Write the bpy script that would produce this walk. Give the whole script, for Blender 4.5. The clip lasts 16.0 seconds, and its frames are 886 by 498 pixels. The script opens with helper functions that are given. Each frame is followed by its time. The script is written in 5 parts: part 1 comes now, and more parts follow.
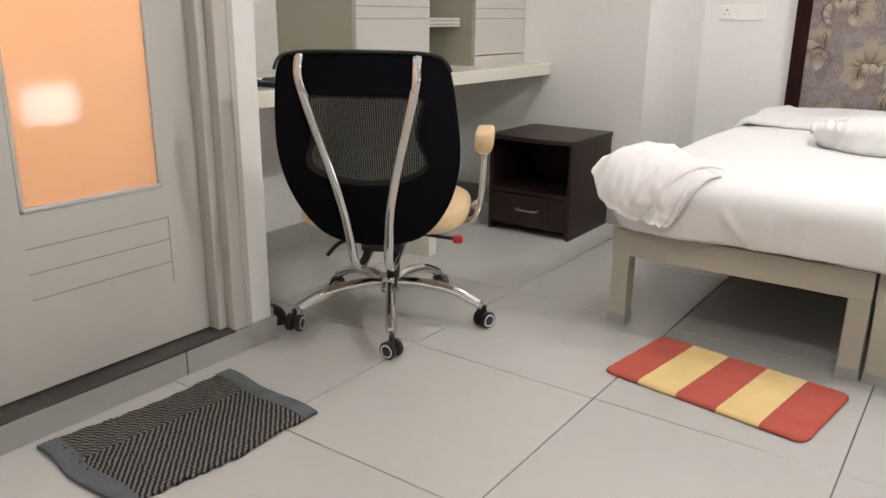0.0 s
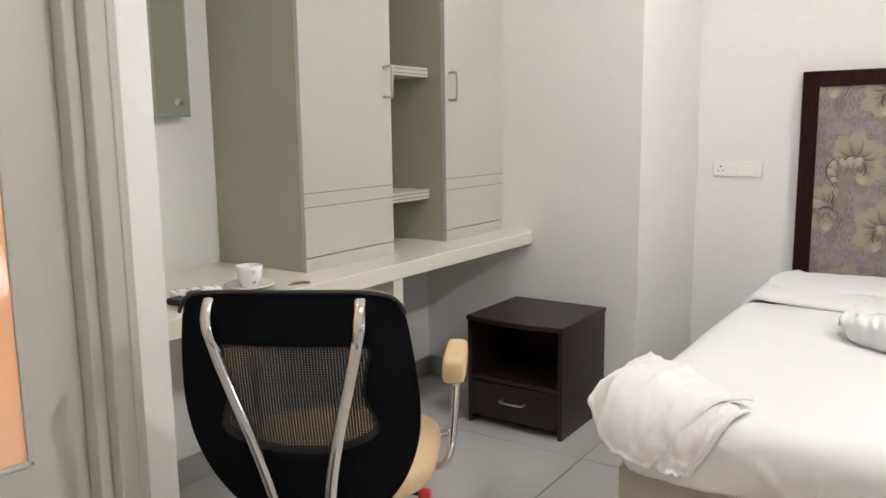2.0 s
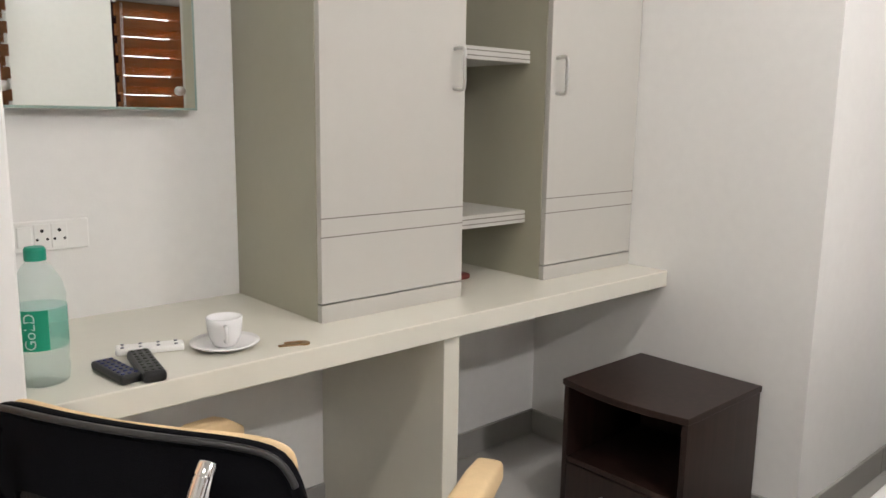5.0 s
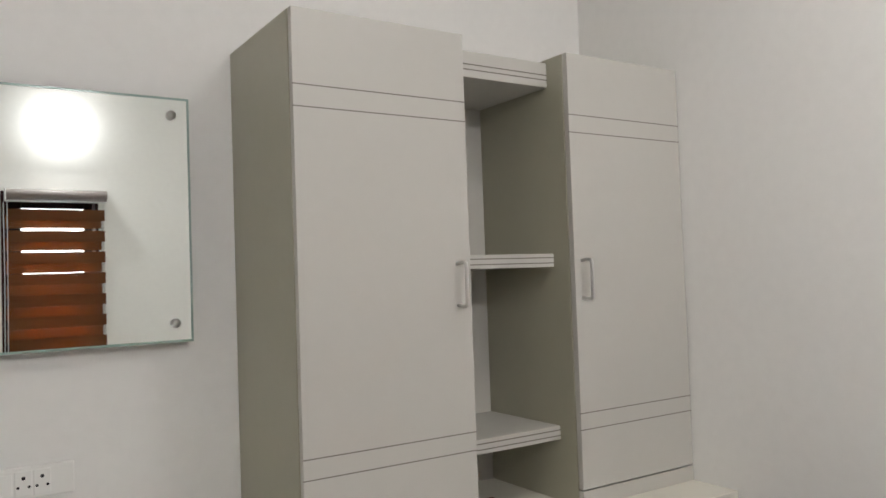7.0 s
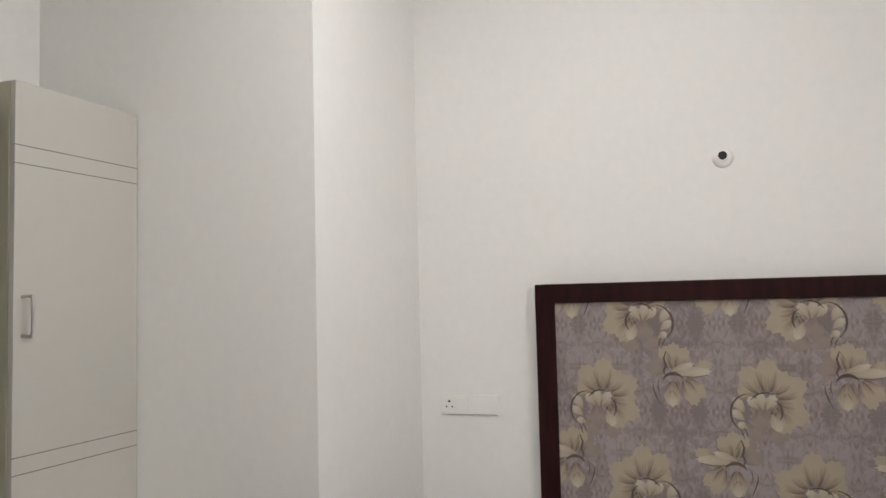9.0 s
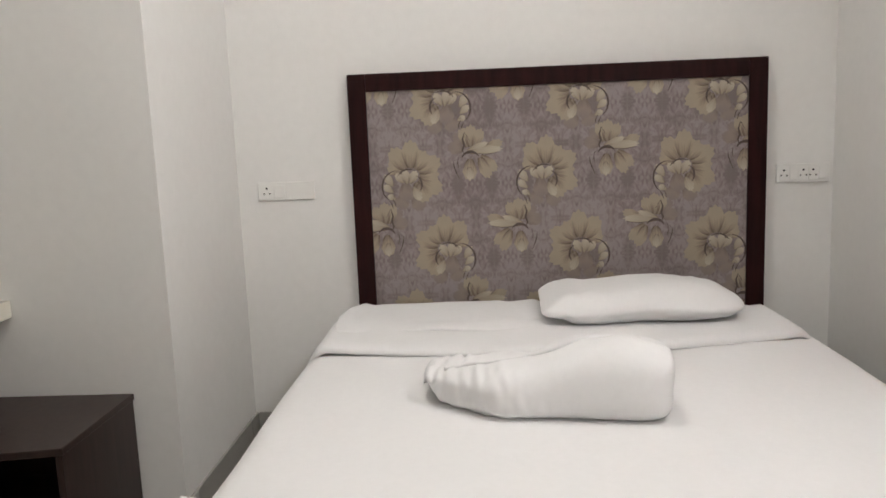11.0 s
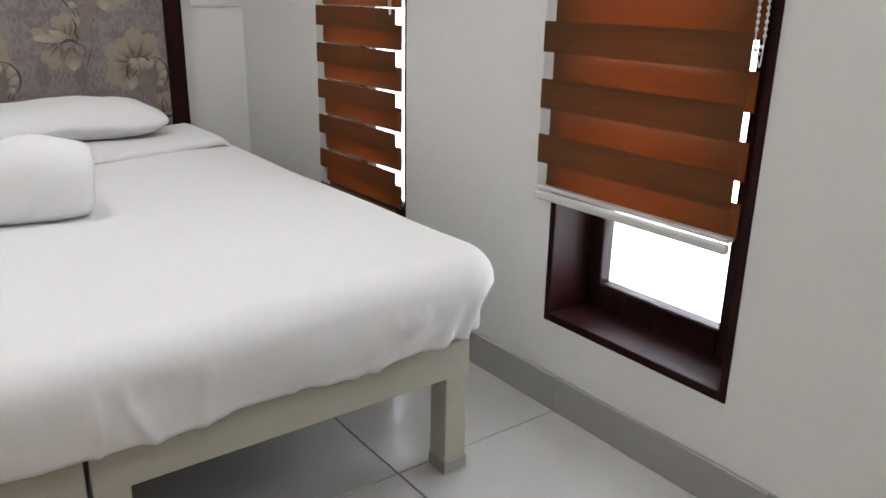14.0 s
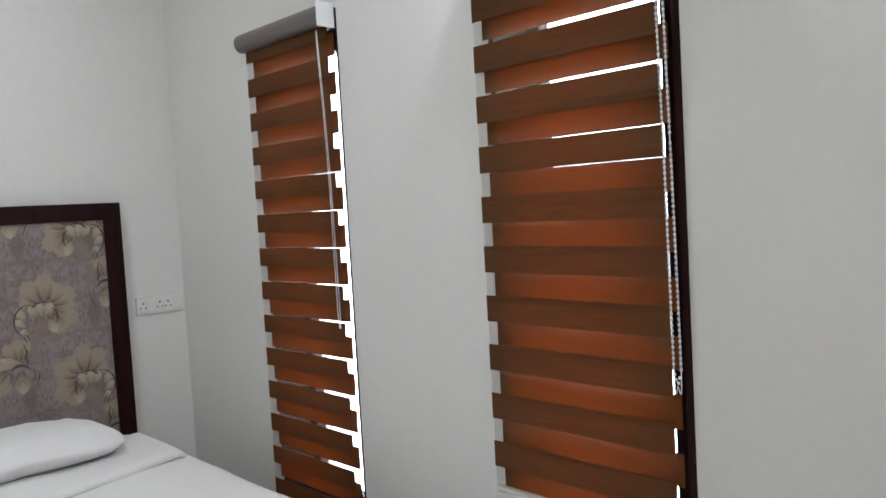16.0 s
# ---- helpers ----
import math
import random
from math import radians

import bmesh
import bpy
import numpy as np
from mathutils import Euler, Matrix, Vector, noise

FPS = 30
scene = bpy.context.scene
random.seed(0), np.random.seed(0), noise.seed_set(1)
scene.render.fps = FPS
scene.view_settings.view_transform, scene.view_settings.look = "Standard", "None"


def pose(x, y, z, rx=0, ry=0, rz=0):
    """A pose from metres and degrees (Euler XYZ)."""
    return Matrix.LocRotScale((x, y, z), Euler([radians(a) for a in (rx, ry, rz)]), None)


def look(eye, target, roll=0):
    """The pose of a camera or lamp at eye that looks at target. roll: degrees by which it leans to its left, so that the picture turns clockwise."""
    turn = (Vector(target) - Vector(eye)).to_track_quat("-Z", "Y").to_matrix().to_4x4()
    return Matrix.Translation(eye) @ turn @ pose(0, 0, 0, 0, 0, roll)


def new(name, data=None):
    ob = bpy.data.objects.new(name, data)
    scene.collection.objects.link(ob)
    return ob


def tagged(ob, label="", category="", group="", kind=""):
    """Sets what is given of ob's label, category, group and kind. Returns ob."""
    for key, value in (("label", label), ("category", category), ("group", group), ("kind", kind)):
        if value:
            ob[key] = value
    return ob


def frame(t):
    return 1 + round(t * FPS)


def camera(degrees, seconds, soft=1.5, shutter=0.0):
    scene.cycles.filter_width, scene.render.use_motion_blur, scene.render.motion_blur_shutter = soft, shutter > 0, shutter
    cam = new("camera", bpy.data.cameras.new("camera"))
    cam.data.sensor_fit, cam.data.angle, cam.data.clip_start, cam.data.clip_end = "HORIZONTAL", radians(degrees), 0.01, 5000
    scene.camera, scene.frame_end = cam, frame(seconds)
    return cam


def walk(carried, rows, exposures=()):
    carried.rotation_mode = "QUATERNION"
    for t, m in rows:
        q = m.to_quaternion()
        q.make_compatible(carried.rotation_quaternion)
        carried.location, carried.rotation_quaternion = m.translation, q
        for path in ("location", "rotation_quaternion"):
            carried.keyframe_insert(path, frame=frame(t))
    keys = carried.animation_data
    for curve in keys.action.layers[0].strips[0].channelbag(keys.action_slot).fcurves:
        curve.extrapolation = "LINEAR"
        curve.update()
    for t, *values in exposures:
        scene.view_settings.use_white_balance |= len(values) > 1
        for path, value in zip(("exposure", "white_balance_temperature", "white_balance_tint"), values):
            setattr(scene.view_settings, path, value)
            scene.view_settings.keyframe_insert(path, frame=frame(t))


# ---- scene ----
cam = camera(59.5, 16.0, soft=1.6)
PATH = [
    (0.0, -3.485, -1.825, 0.983, 73.03, -0.61, -54.59),
    (0.5, -3.403, -1.745, 1.042, 75.25, 0.18, -56.33),
    (1.0, -3.235, -1.661, 1.034, 78.64, 0.37, -57.51),
    (1.5, -3.083, -1.613, 1.138, 79.97, 1.05, -56.31),
    (2.0, -3.026, -1.587, 1.200, 81.22, 0.72, -55.77),
    (2.5, -2.928, -1.504, 1.185, 81.74, -0.34, -56.00),
    (3.0, -2.799, -1.394, 1.205, 81.30, 0.55, -57.22),
    (5.5, -2.155, -1.376, 1.255, 81.07, -0.29, -36.44),
    (6.0, -2.093, -1.410, 1.269, 83.06, 0.58, -32.85),
    (6.5, -1.996, -1.388, 1.315, 86.13, 1.37, -32.54),
    (7.0, -1.902, -1.423, 1.388, 92.02, 2.00, -32.99),
    (7.5, -1.885, -1.438, 1.380, 96.10, 2.83, -36.77),
    (8.0, -1.903, -1.499, 1.366, 95.18, 2.96, -47.92),
    (8.5, -1.918, -1.562, 1.364, 94.36, 1.79, -60.20),
    (9.0, -1.945, -1.601, 1.389, 93.62, 1.37, -69.39),
    (9.5, -1.976, -1.573, 1.360, 91.75, 1.34, -80.77),
    (12.0, -2.348, -1.372, 1.079, 75.57, 2.32, -91.75),
    (12.5, -2.340, -1.379, 1.035, 73.40, 2.30, -100.60),
    (13.0, -2.357, -1.387, 1.028, 72.03, 1.33, -111.08),
    (13.5, -2.366, -1.409, 1.015, 71.09, 0.00, -119.21),
    (14.0, -2.374, -1.454, 1.029, 71.66, -1.04, -126.60),
    (14.5, -2.370, -1.495, 1.073, 72.93, -0.10, -133.15),
    (15.0, -2.365, -1.495, 1.156, 75.02, 2.72, -137.64),
    (15.5, -2.359, -1.340, 1.256, 81.36, 3.32, -136.50),
    (16.0, -2.412, -1.254, 1.343, 86.78, 3.23, -134.33),
]
EXPOSURES = [(0.0, 1.08, 6350, 11), (2.5, 0.98, 6350, 11), (5.5, 1.04, 6400, 12), (6.5, 0.95, 6300, 11), (7.0, 0.58, 6300, 11), (7.5, 0.44, 6300, 11), (8.0, 0.55, 6300, 11), (8.5, 0.58, 6300, 11), (9.5, 0.60, 6350, 11), (12.0, 0.58, 6450, 11), (13.5, 0.52, 6250, 10), (14.0, 0.54, 6050, 9), (15.0, 0.50, 5900, 8), (16.0, 0.46, 5800, 7)]
walk(cam, [(t, pose(x, y, z, rx, ry, rz)) for t, x, y, z, rx, ry, rz in PATH], EXPOSURES)

# ---- plan, metres ----
X_END, X_HEAD, X_BACK = 0.0, 0.772, -4.7        # wall at the counter's end, wall behind the bed, wall behind the walker
Y_COUNTER, Y_RETURN, Y_WIN, Y_DOOR = 0.573, -0.484, -2.771, -0.09
X_CORNER = -1.953                               # end of the bathroom wall
Z_CEIL = 2.95
Z_TOP = 0.75                                    # worktop


# ---- world and lamps ----
world = bpy.data.worlds.new("world")
scene.world = world
world.use_nodes = True
wn = world.node_tree.nodes
sky = wn.new("ShaderNodeTexSky")
sky.sky_type, sky.sun_disc, sky.sun_elevation, sky.sun_rotation = "NISHITA", False, radians(50), radians(200)
world.node_tree.links.new(sky.outputs[0], wn["Background"].inputs[0])
wn["Background"].inputs[1].default_value = 0.15


def area_lamp(name, place, target, power, size, colour=(1, 1, 1), shape="DISK", size_y=None):
    data = bpy.data.lights.new(name, "AREA")
    data.energy, data.size, data.shape, data.color = power, size, shape, colour
    if size_y:
        data.size_y = size_y
    ob = new(name, data)
    ob.matrix_world = look(place, target)
    return ob


area_lamp("ceiling_lamp_light", (-0.55, -1.25, 2.895), (-0.55, -1.249, 0), 7.8, 0.30, (1.0, 0.95, 0.90))
# added fill over the entrance; no lamp is known there
area_lamp("entry_fill_light", (-3.3, -1.3, 2.895), (-3.3, -1.299, 0), 8.2, 0.30, (1.0, 0.95, 0.90))
bulb = bpy.data.lights.new("wall_lamp_light", "POINT")
bulb.energy, bulb.shadow_soft_size, bulb.color = 3.2, 0.035, (1.0, 0.965, 0.94)
new("wall_lamp_light", bulb).location = (-1.27, Y_WIN + 0.12, 2.40)
warm = bpy.data.lights.new("bathroom_light", "POINT")
warm.energy, warm.shadow_soft_size, warm.color = 46, 0.08, (1.0, 0.86, 0.72)
new("bathroom_light", warm).location = (-2.7, 0.75, 2.3)
area_lamp("wall_lamp_beam", (-1.27, Y_WIN + 0.125, 2.395), (-1.27, Y_WIN + 1.125, 1.95), 11.0, 0.09, (1.0, 0.965, 0.94))
# daylight that comes in through the two window openings
area_lamp("daylight_near", (-1.33, Y_WIN - 0.30, 1.1), (-1.33, 0, 1.1), 6.0, 0.5, (0.86, 0.94, 1.0), "RECTANGLE", 1.7)
area_lamp("daylight_far", (-0.18, Y_WIN - 0.30, 1.1), (-0.18, 0, 1.1), 4.5, 0.5, (0.86, 0.94, 1.0), "RECTANGLE", 1.7)


# ---- materials ----
def material(name, colour, rough=0.5, metal=0.0, grain=0.0, scale=8.0, bump=0.0, bump_scale=120.0, spec=0.5, coat=0.0, wear=0.0):
    """A surface with two sizes of colour variation (grain), fine relief (bump) and uneven gloss (wear)."""
    m = bpy.data.materials.new(name)
    m.use_nodes = True
    n, l = m.node_tree.nodes, m.node_tree.links
    p = n["Principled BSDF"]
    p.inputs["Base Color"].default_value = (*colour, 1)
    p.inputs["Roughness"].default_value, p.inputs["Metallic"].default_value = rough, metal
    p.inputs["Specular IOR Level"].default_value, p.inputs["Coat Weight"].default_value = spec, coat
    co = n.new("ShaderNodeTexCoord")
    if grain:
        big, fine = n.new("ShaderNodeTexNoise"), n.new("ShaderNodeTexNoise")
        big.inputs["Scale"].default_value, fine.inputs["Scale"].default_value = scale * 0.22, scale * 6
        big.inputs["Detail"].default_value, fine.inputs["Detail"].default_value = 4, 3
        add, ramp = n.new("ShaderNodeMath"), n.new("ShaderNodeMapRange")
        for t in (big, fine):
            l.new(co.outputs["Object"], t.inputs["Vector"])
        add.operation = "ADD"
        l.new(big.outputs["Fac"], add.inputs[0])
        l.new(fine.outputs["Fac"], add.inputs[1])
        ramp.inputs["From Min"].default_value, ramp.inputs["From Max"].default_value = 0.6, 1.4
        ramp.inputs["To Min"].default_value, ramp.inputs["To Max"].default_value = 1 - grain, 1 + grain
        l.new(add.outputs[0], ramp.inputs["Value"])
        mix = n.new("ShaderNodeVectorMath")
        mix.operation = "SCALE"
        mix.inputs[0].default_value = colour
        l.new(ramp.outputs[0], mix.inputs["Scale"])
        l.new(mix.outputs[0], p.inputs["Base Color"])
        if wear:
            r2 = n.new("ShaderNodeMapRange")
            r2.inputs["From Min"].default_value, r2.inputs["From Max"].default_value = 0.3, 0.7
            r2.inputs["To Min"].default_value, r2.inputs["To Max"].default_value = rough - wear, rough + wear
            l.new(big.outputs["Fac"], r2.inputs["Value"])
            l.new(r2.outputs[0], p.inputs["Roughness"])
    if bump:
        t, b = n.new("ShaderNodeTexNoise"), n.new("ShaderNodeBump")
        t.inputs["Scale"].default_value, t.inputs["Detail"].default_value = bump_scale, 4
        b.inputs["Strength"].default_value, b.inputs["Distance"].default_value = bump, 0.002
        l.new(co.outputs["Object"], t.inputs["Vector"])
        l.new(t.outputs["Fac"], b.inputs["Height"])
        l.new(b.outputs[0], p.inputs["Normal"])
    return m


def glow(name, colour, strength):
    m = bpy.data.materials.new(name)
    m.use_nodes = True
    p = m.node_tree.nodes["Principled BSDF"]
    p.inputs["Base Color"].default_value = (*colour, 1)
    p.inputs["Emission Color"].default_value, p.inputs["Emission Strength"].default_value = (*colour, 1), strength
    return m


def wood(name, dark, light, stretch=(1, 12, 12), scale=3.0, rough=0.4, coat=0.0, spec=0.5):
    """Wood with grain along one axis."""
    m = material(name, light, rough, coat=coat, spec=spec)
    n, l = m.node_tree.nodes, m.node_tree.links
    p = n["Principled BSDF"]
    co, mp, t, r = n.new("ShaderNodeTexCoord"), n.new("ShaderNodeMapping"), n.new("ShaderNodeTexNoise"), n.new("ShaderNodeValToRGB")
    mp.inputs["Scale"].default_value = stretch
    t.inputs["Scale"].default_value, t.inputs["Detail"].default_value, t.inputs["Distortion"].default_value = scale, 6, 0.6
    r.color_ramp.elements[0].position, r.color_ramp.elements[1].position = 0.32, 0.68
    r.color_ramp.elements[0].color, r.color_ramp.elements[1].color = (*dark, 1), (*light, 1)
    l.new(co.outputs["Object"], mp.inputs[0])
    l.new(mp.outputs[0], t.inputs["Vector"])
    l.new(t.outputs["Fac"], r.inputs[0])
    l.new(r.outputs[0], p.inputs["Base Color"])
    return m


def blind_cloth(name, dark, light, through_light):
    """Woven wood-look blind fabric that lets some light through."""
    m = wood(name, dark, light, (1.2, 1, 30), 4.0, 0.75, spec=0.2)
    n, l = m.node_tree.nodes, m.node_tree.links
    p, out = n["Principled BSDF"], n["Material Output"]
    tr, mx = n.new("ShaderNodeBsdfTranslucent"), n.new("ShaderNodeMixShader")
    tr.inputs["Color"].default_value = (0.56, 0.20, 0.06, 1)
    mx.inputs[0].default_value = through_light
    l.new(p.outputs[0], mx.inputs[1])
    l.new(tr.outputs[0], mx.inputs[2])
    l.new(mx.outputs[0], out.inputs["Surface"])
    return m


def glass(name, colour=(1, 1, 1), rough=0.0):
    m = material(name, colour, rough)
    p = m.node_tree.nodes["Principled BSDF"]
    p.inputs["Transmission Weight"].default_value, p.inputs["IOR"].default_value = 1.0, 1.45
    return m


def frosted(name, colour):
    """Frosted glass: light spreads through it, and its smooth face mirrors a little."""
    m = material(name, colour, 0.5)
    n, l = m.node_tree.nodes, m.node_tree.links
    tr, gl, mx, lw = n.new("ShaderNodeBsdfTranslucent"), n.new("ShaderNodeBsdfGlossy"), n.new("ShaderNodeMixShader"), n.new("ShaderNodeFresnel")
    tr.inputs["Color"].default_value = (*colour, 1)
    gl.inputs["Roughness"].default_value = 0.06
    lw.inputs["IOR"].default_value = 1.5
    l.new(lw.outputs[0], mx.inputs[0])
    l.new(tr.outputs[0], mx.inputs[1])
    l.new(gl.outputs[0], mx.inputs[2])
    l.new(mx.outputs[0], n["Material Output"].inputs["Surface"])
    return m


M_WALL = material("wall_paint", (0.80, 0.79, 0.765), 0.55, grain=0.025, scale=5, bump=0.12, bump_scale=160, spec=0.3)
M_CEIL = material("ceiling_paint", (0.84, 0.83, 0.80), 0.7, grain=0.02, scale=5)
M_TILE = material("floor_tile", (0.51, 0.50, 0.475), 0.18, grain=0.03, scale=3, wear=0.08, spec=0.5)
M_GROUT = material("tile_joint", (0.12, 0.11, 0.10), 0.8, grain=0.1, scale=20)
M_SKIRT = material("skirting_tile", (0.36, 0.35, 0.325), 0.3, grain=0.04, scale=6)
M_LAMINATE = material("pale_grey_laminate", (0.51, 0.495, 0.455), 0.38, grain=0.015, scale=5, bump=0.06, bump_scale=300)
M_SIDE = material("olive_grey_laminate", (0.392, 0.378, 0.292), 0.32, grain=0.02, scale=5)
M_WORKTOP = material("worktop_laminate", (0.72, 0.70, 0.61), 0.17, grain=0.015, scale=4)
# colour of the flat strips that stand for shade in grooves
M_GROOVE = material("groove_shadow_line", (0.20, 0.18, 0.16), 0.7, grain=0.05)
M_DOOR = material("grey_door_paint", (0.50, 0.48, 0.44), 0.42, grain=0.03, scale=4, bump=0.08, bump_scale=90)
# unseen bed deck, coloured dark to deepen the shade under the beds
M_DECK_DARK = material("unseen_dark_deck", (0.10, 0.075, 0.05), 0.8, grain=0.2, scale=8)
M_BEDFRAME = material("bed_frame_paint", (0.46, 0.44, 0.36), 0.42, grain=0.05, scale=6, bump=0.1, bump_scale=80, wear=0.08)
M_DARKWOOD = wood("dark_brown_laminate", (0.017, 0.0082, 0.0066), (0.032, 0.0165, 0.0130), (12, 12, 1), 4, 0.38, spec=0.4)
M_FRAMEWOOD = wood("polished_maroon_wood", (0.013, 0.003, 0.003), (0.026, 0.006, 0.006), (8, 8, 1), 4, 0.5, spec=0.15)
M_GRANITE = material("dark_granite", (0.035, 0.032, 0.030), 0.35, grain=0.5, scale=60)
M_CHROME = material("chrome", (0.70, 0.695, 0.69), 0.045, metal=1.0)
M_STEEL = material("brushed_steel", (0.62, 0.61, 0.59), 0.28, metal=1.0)
M_BLACK = material("black_fabric", (0.006, 0.006, 0.0075), 0.9, grain=0.2, scale=60, bump=0.4, bump_scale=500, spec=0.05)
M_PLASTIC = material("black_plastic", (0.018, 0.018, 0.018), 0.4, grain=0.1, scale=20)
M_MESH = material("chair_mesh", (0.022, 0.021, 0.019), 0.8)
M_CREAM = material("cream_upholstery", (0.72, 0.53, 0.30), 0.6, grain=0.06, scale=10, bump=0.2, bump_scale=200)
M_RED = material("red_plastic", (0.55, 0.03, 0.03), 0.35, grain=0.05)
M_LINEN = material("white_linen", (0.82, 0.815, 0.81), 0.85, grain=0.02, scale=10, bump=0.25, bump_scale=420, spec=0.15)
M_TOWEL = material("white_towelling", (0.83, 0.81, 0.80), 0.95, grain=0.03, scale=20, bump=0.3, bump_scale=600, spec=0.1)
M_SWITCH = material("white_switch_plastic", (0.82, 0.81, 0.78), 0.35, grain=0.01)
M_HOLE = material("socket_hole", (0.02, 0.02, 0.02), 0.8)
M_MIRROR = material("mirror_silver", (0.86, 0.90, 0.87), 0.012, metal=1.0)
M_MIRROR_EDGE = material("mirror_glass_edge", (0.30, 0.40, 0.36), 0.15, grain=0.05)
M_BAND = blind_cloth("blind_band", (0.088, 0.042, 0.018), (0.135, 0.064, 0.027), 0.22)
# the same cloth, lighter and more orange: daylight behind it put into the colour
M_BAND_BACKLIT = blind_cloth("blind_band_backlit", (0.13, 0.055, 0.020), (0.19, 0.080, 0.029), 0.34)
M_RAIL = material("grey_headrail_cover", (0.17, 0.145, 0.135), 0.5, grain=0.06, scale=30)
M_WHITEMETAL = material("white_plastic", (0.80, 0.80, 0.80), 0.4, grain=0.02)
M_RAILBAR = material("blind_bottom_bar", (0.62, 0.60, 0.57), 0.35, grain=0.03)
M_SHEER = bpy.data.materials.new("sheer_gauze")
M_GLASS = glass("window_glass")
M_FROST = frosted("frosted_door_glass", (1.0, 0.84, 0.69))
M_SKY = glow("bright_daylight", (1.0, 1.0, 1.0), 3.2)
M_PEACH = material("bathroom_wall_tile", (0.70, 0.50, 0.36), 0.4, grain=0.03)
M_MATEDGE = material("blue_grey_mat_border", (0.13, 0.14, 0.15), 0.95, grain=0.3, scale=60, bump=0.6, bump_scale=400, spec=0.1)
M_RUGRED = material("coral_red_pile", (0.50, 0.115, 0.085), 0.95, grain=0.12, scale=60, bump=0.9, bump_scale=350, spec=0.05)
M_RUGYEL = material("pale_yellow_pile", (0.78, 0.58, 0.27), 0.95, grain=0.10, scale=60, bump=0.9, bump_scale=350, spec=0.05)
M_LAMPGLASS = glow("lamp_diffuser", (1.0, 0.97, 0.92), 6.0)
M_BULB = glow("lit_bulb", (0.95, 0.98, 1.0), 30.0)

M_SHEER.use_nodes = True
n, l = M_SHEER.node_tree.nodes, M_SHEER.node_tree.links
gz, tp, tl, m1, m2 = n["Principled BSDF"], n.new("ShaderNodeBsdfTransparent"), n.new("ShaderNodeBsdfTranslucent"), n.new("ShaderNodeMixShader"), n.new("ShaderNodeMixShader")
gz.inputs["Base Color"].default_value, gz.inputs["Roughness"].default_value = (0.13, 0.06, 0.025, 1), 0.8
tl.inputs["Color"].default_value = (0.5, 0.34, 0.22, 1)
m1.inputs[0].default_value, m2.inputs[0].default_value = 0.30, 0.92
l.new(gz.outputs[0], m1.inputs[1]); l.new(tl.outputs[0], m1.inputs[2])
l.new(m1.outputs[0], m2.inputs[1]); l.new(tp.outputs[0], m2.inputs[2])
l.new(m2.outputs[0], n["Material Output"].inputs["Surface"])


# ---- building helpers ----
def mesh_of(name, bm, mat, smooth=False):
    me = bpy.data.meshes.new(name)
    bm.normal_update()
    for f in bm.faces:
        f.smooth = smooth
    bm.to_mesh(me)
    bm.free()
    for m in mat if isinstance(mat, (list, tuple)) else [mat]:
        me.materials.append(m)
    return me


def part(name, bm, mat, parent=None, label="", smooth=False):
    ob = new(name, mesh_of(name, bm, mat, smooth))
    ob.parent = parent
    if label:
        ob["label"] = label
    return ob


def thing(name, place, label, category, group="", rz=0.0):
    ob = new(name)
    ob.empty_display_size = 0.1
    ob.matrix_world = pose(*place, 0, 0, rz)
    return tagged(ob, label, category, group)


def setting(name, bm, mat, label, category, smooth=False):
    return tagged(part(name, bm, mat, None, "", smooth), label, category, kind="structure")


def box(bm, x0, x1, y0, y1, z0, z1, bevel=0.0, seg=2):
    """A box from corner to corner, with rounded edges."""
    r = bmesh.ops.create_cube(bm, size=1)
    vs = r["verts"]
    for v in vs:
        v.co = Vector(((x0 + x1) / 2 + v.co.x * (x1 - x0), (y0 + y1) / 2 + v.co.y * (y1 - y0), (z0 + z1) / 2 + v.co.z * (z1 - z0)))
    if bevel:
        es = list({e for v in vs for e in v.link_edges})
        bmesh.ops.bevel(bm, geom=es, offset=bevel, segments=seg, profile=0.5, affect="EDGES", clamp_overlap=True)
    return bm


def B(*a, **k):
    return box(bmesh.new(), *a, **k)


def rod(bm, a, b, r, seg=12, r2=None):
    """A round bar from a to b."""
    a, b = Vector(a), Vector(b)
    m = Matrix.Translation((a + b) / 2) @ (b - a).to_track_quat("Z", "Y").to_matrix().to_4x4()
    bmesh.ops.create_cone(bm, cap_ends=True, segments=seg, radius1=r, radius2=r if r2 is None else r2, depth=(b - a).length, matrix=m)
    return bm


def tube(bm, pts, r, seg=10, flat=1.0):
    """A tube along a smooth line of points; flat squeezes it sideways."""
    pts = [Vector(p) for p in pts]
    line = []
    for i in range(len(pts) - 1):
        p0, p1, p2, p3 = pts[max(i - 1, 0)], pts[i], pts[i + 1], pts[min(i + 2, len(pts) - 1)]
        for k in range(6):
            t = k / 6
            line.append(0.5 * (2 * p1 + (p2 - p0) * t + (2 * p0 - 5 * p1 + 4 * p2 - p3) * t * t + (3 * p1 - p0 - 3 * p2 + p3) * t ** 3))
    line.append(pts[-1])
    rings, side = [], None
    for i, p in enumerate(line):
        d = (line[min(i + 1, len(line) - 1)] - line[max(i - 1, 0)]).normalized()
        if side is None:
            side = d.orthogonal().normalized()
        side = (side - d * side.dot(d)).normalized()
        up = d.cross(side)
        rings.append([bm.verts.new(p + side * (math.cos(2 * math.pi * k / seg) * r) + up * (math.sin(2 * math.pi * k / seg) * r * flat)) for k in range(seg)])
    for a, b in zip(rings, rings[1:]):
        for k in range(seg):
            bm.faces.new((a[k], a[(k + 1) % seg], b[(k + 1) % seg], b[k]))
    bm.faces.new(rings[0][::-1])
    bm.faces.new(rings[-1])
    return bm


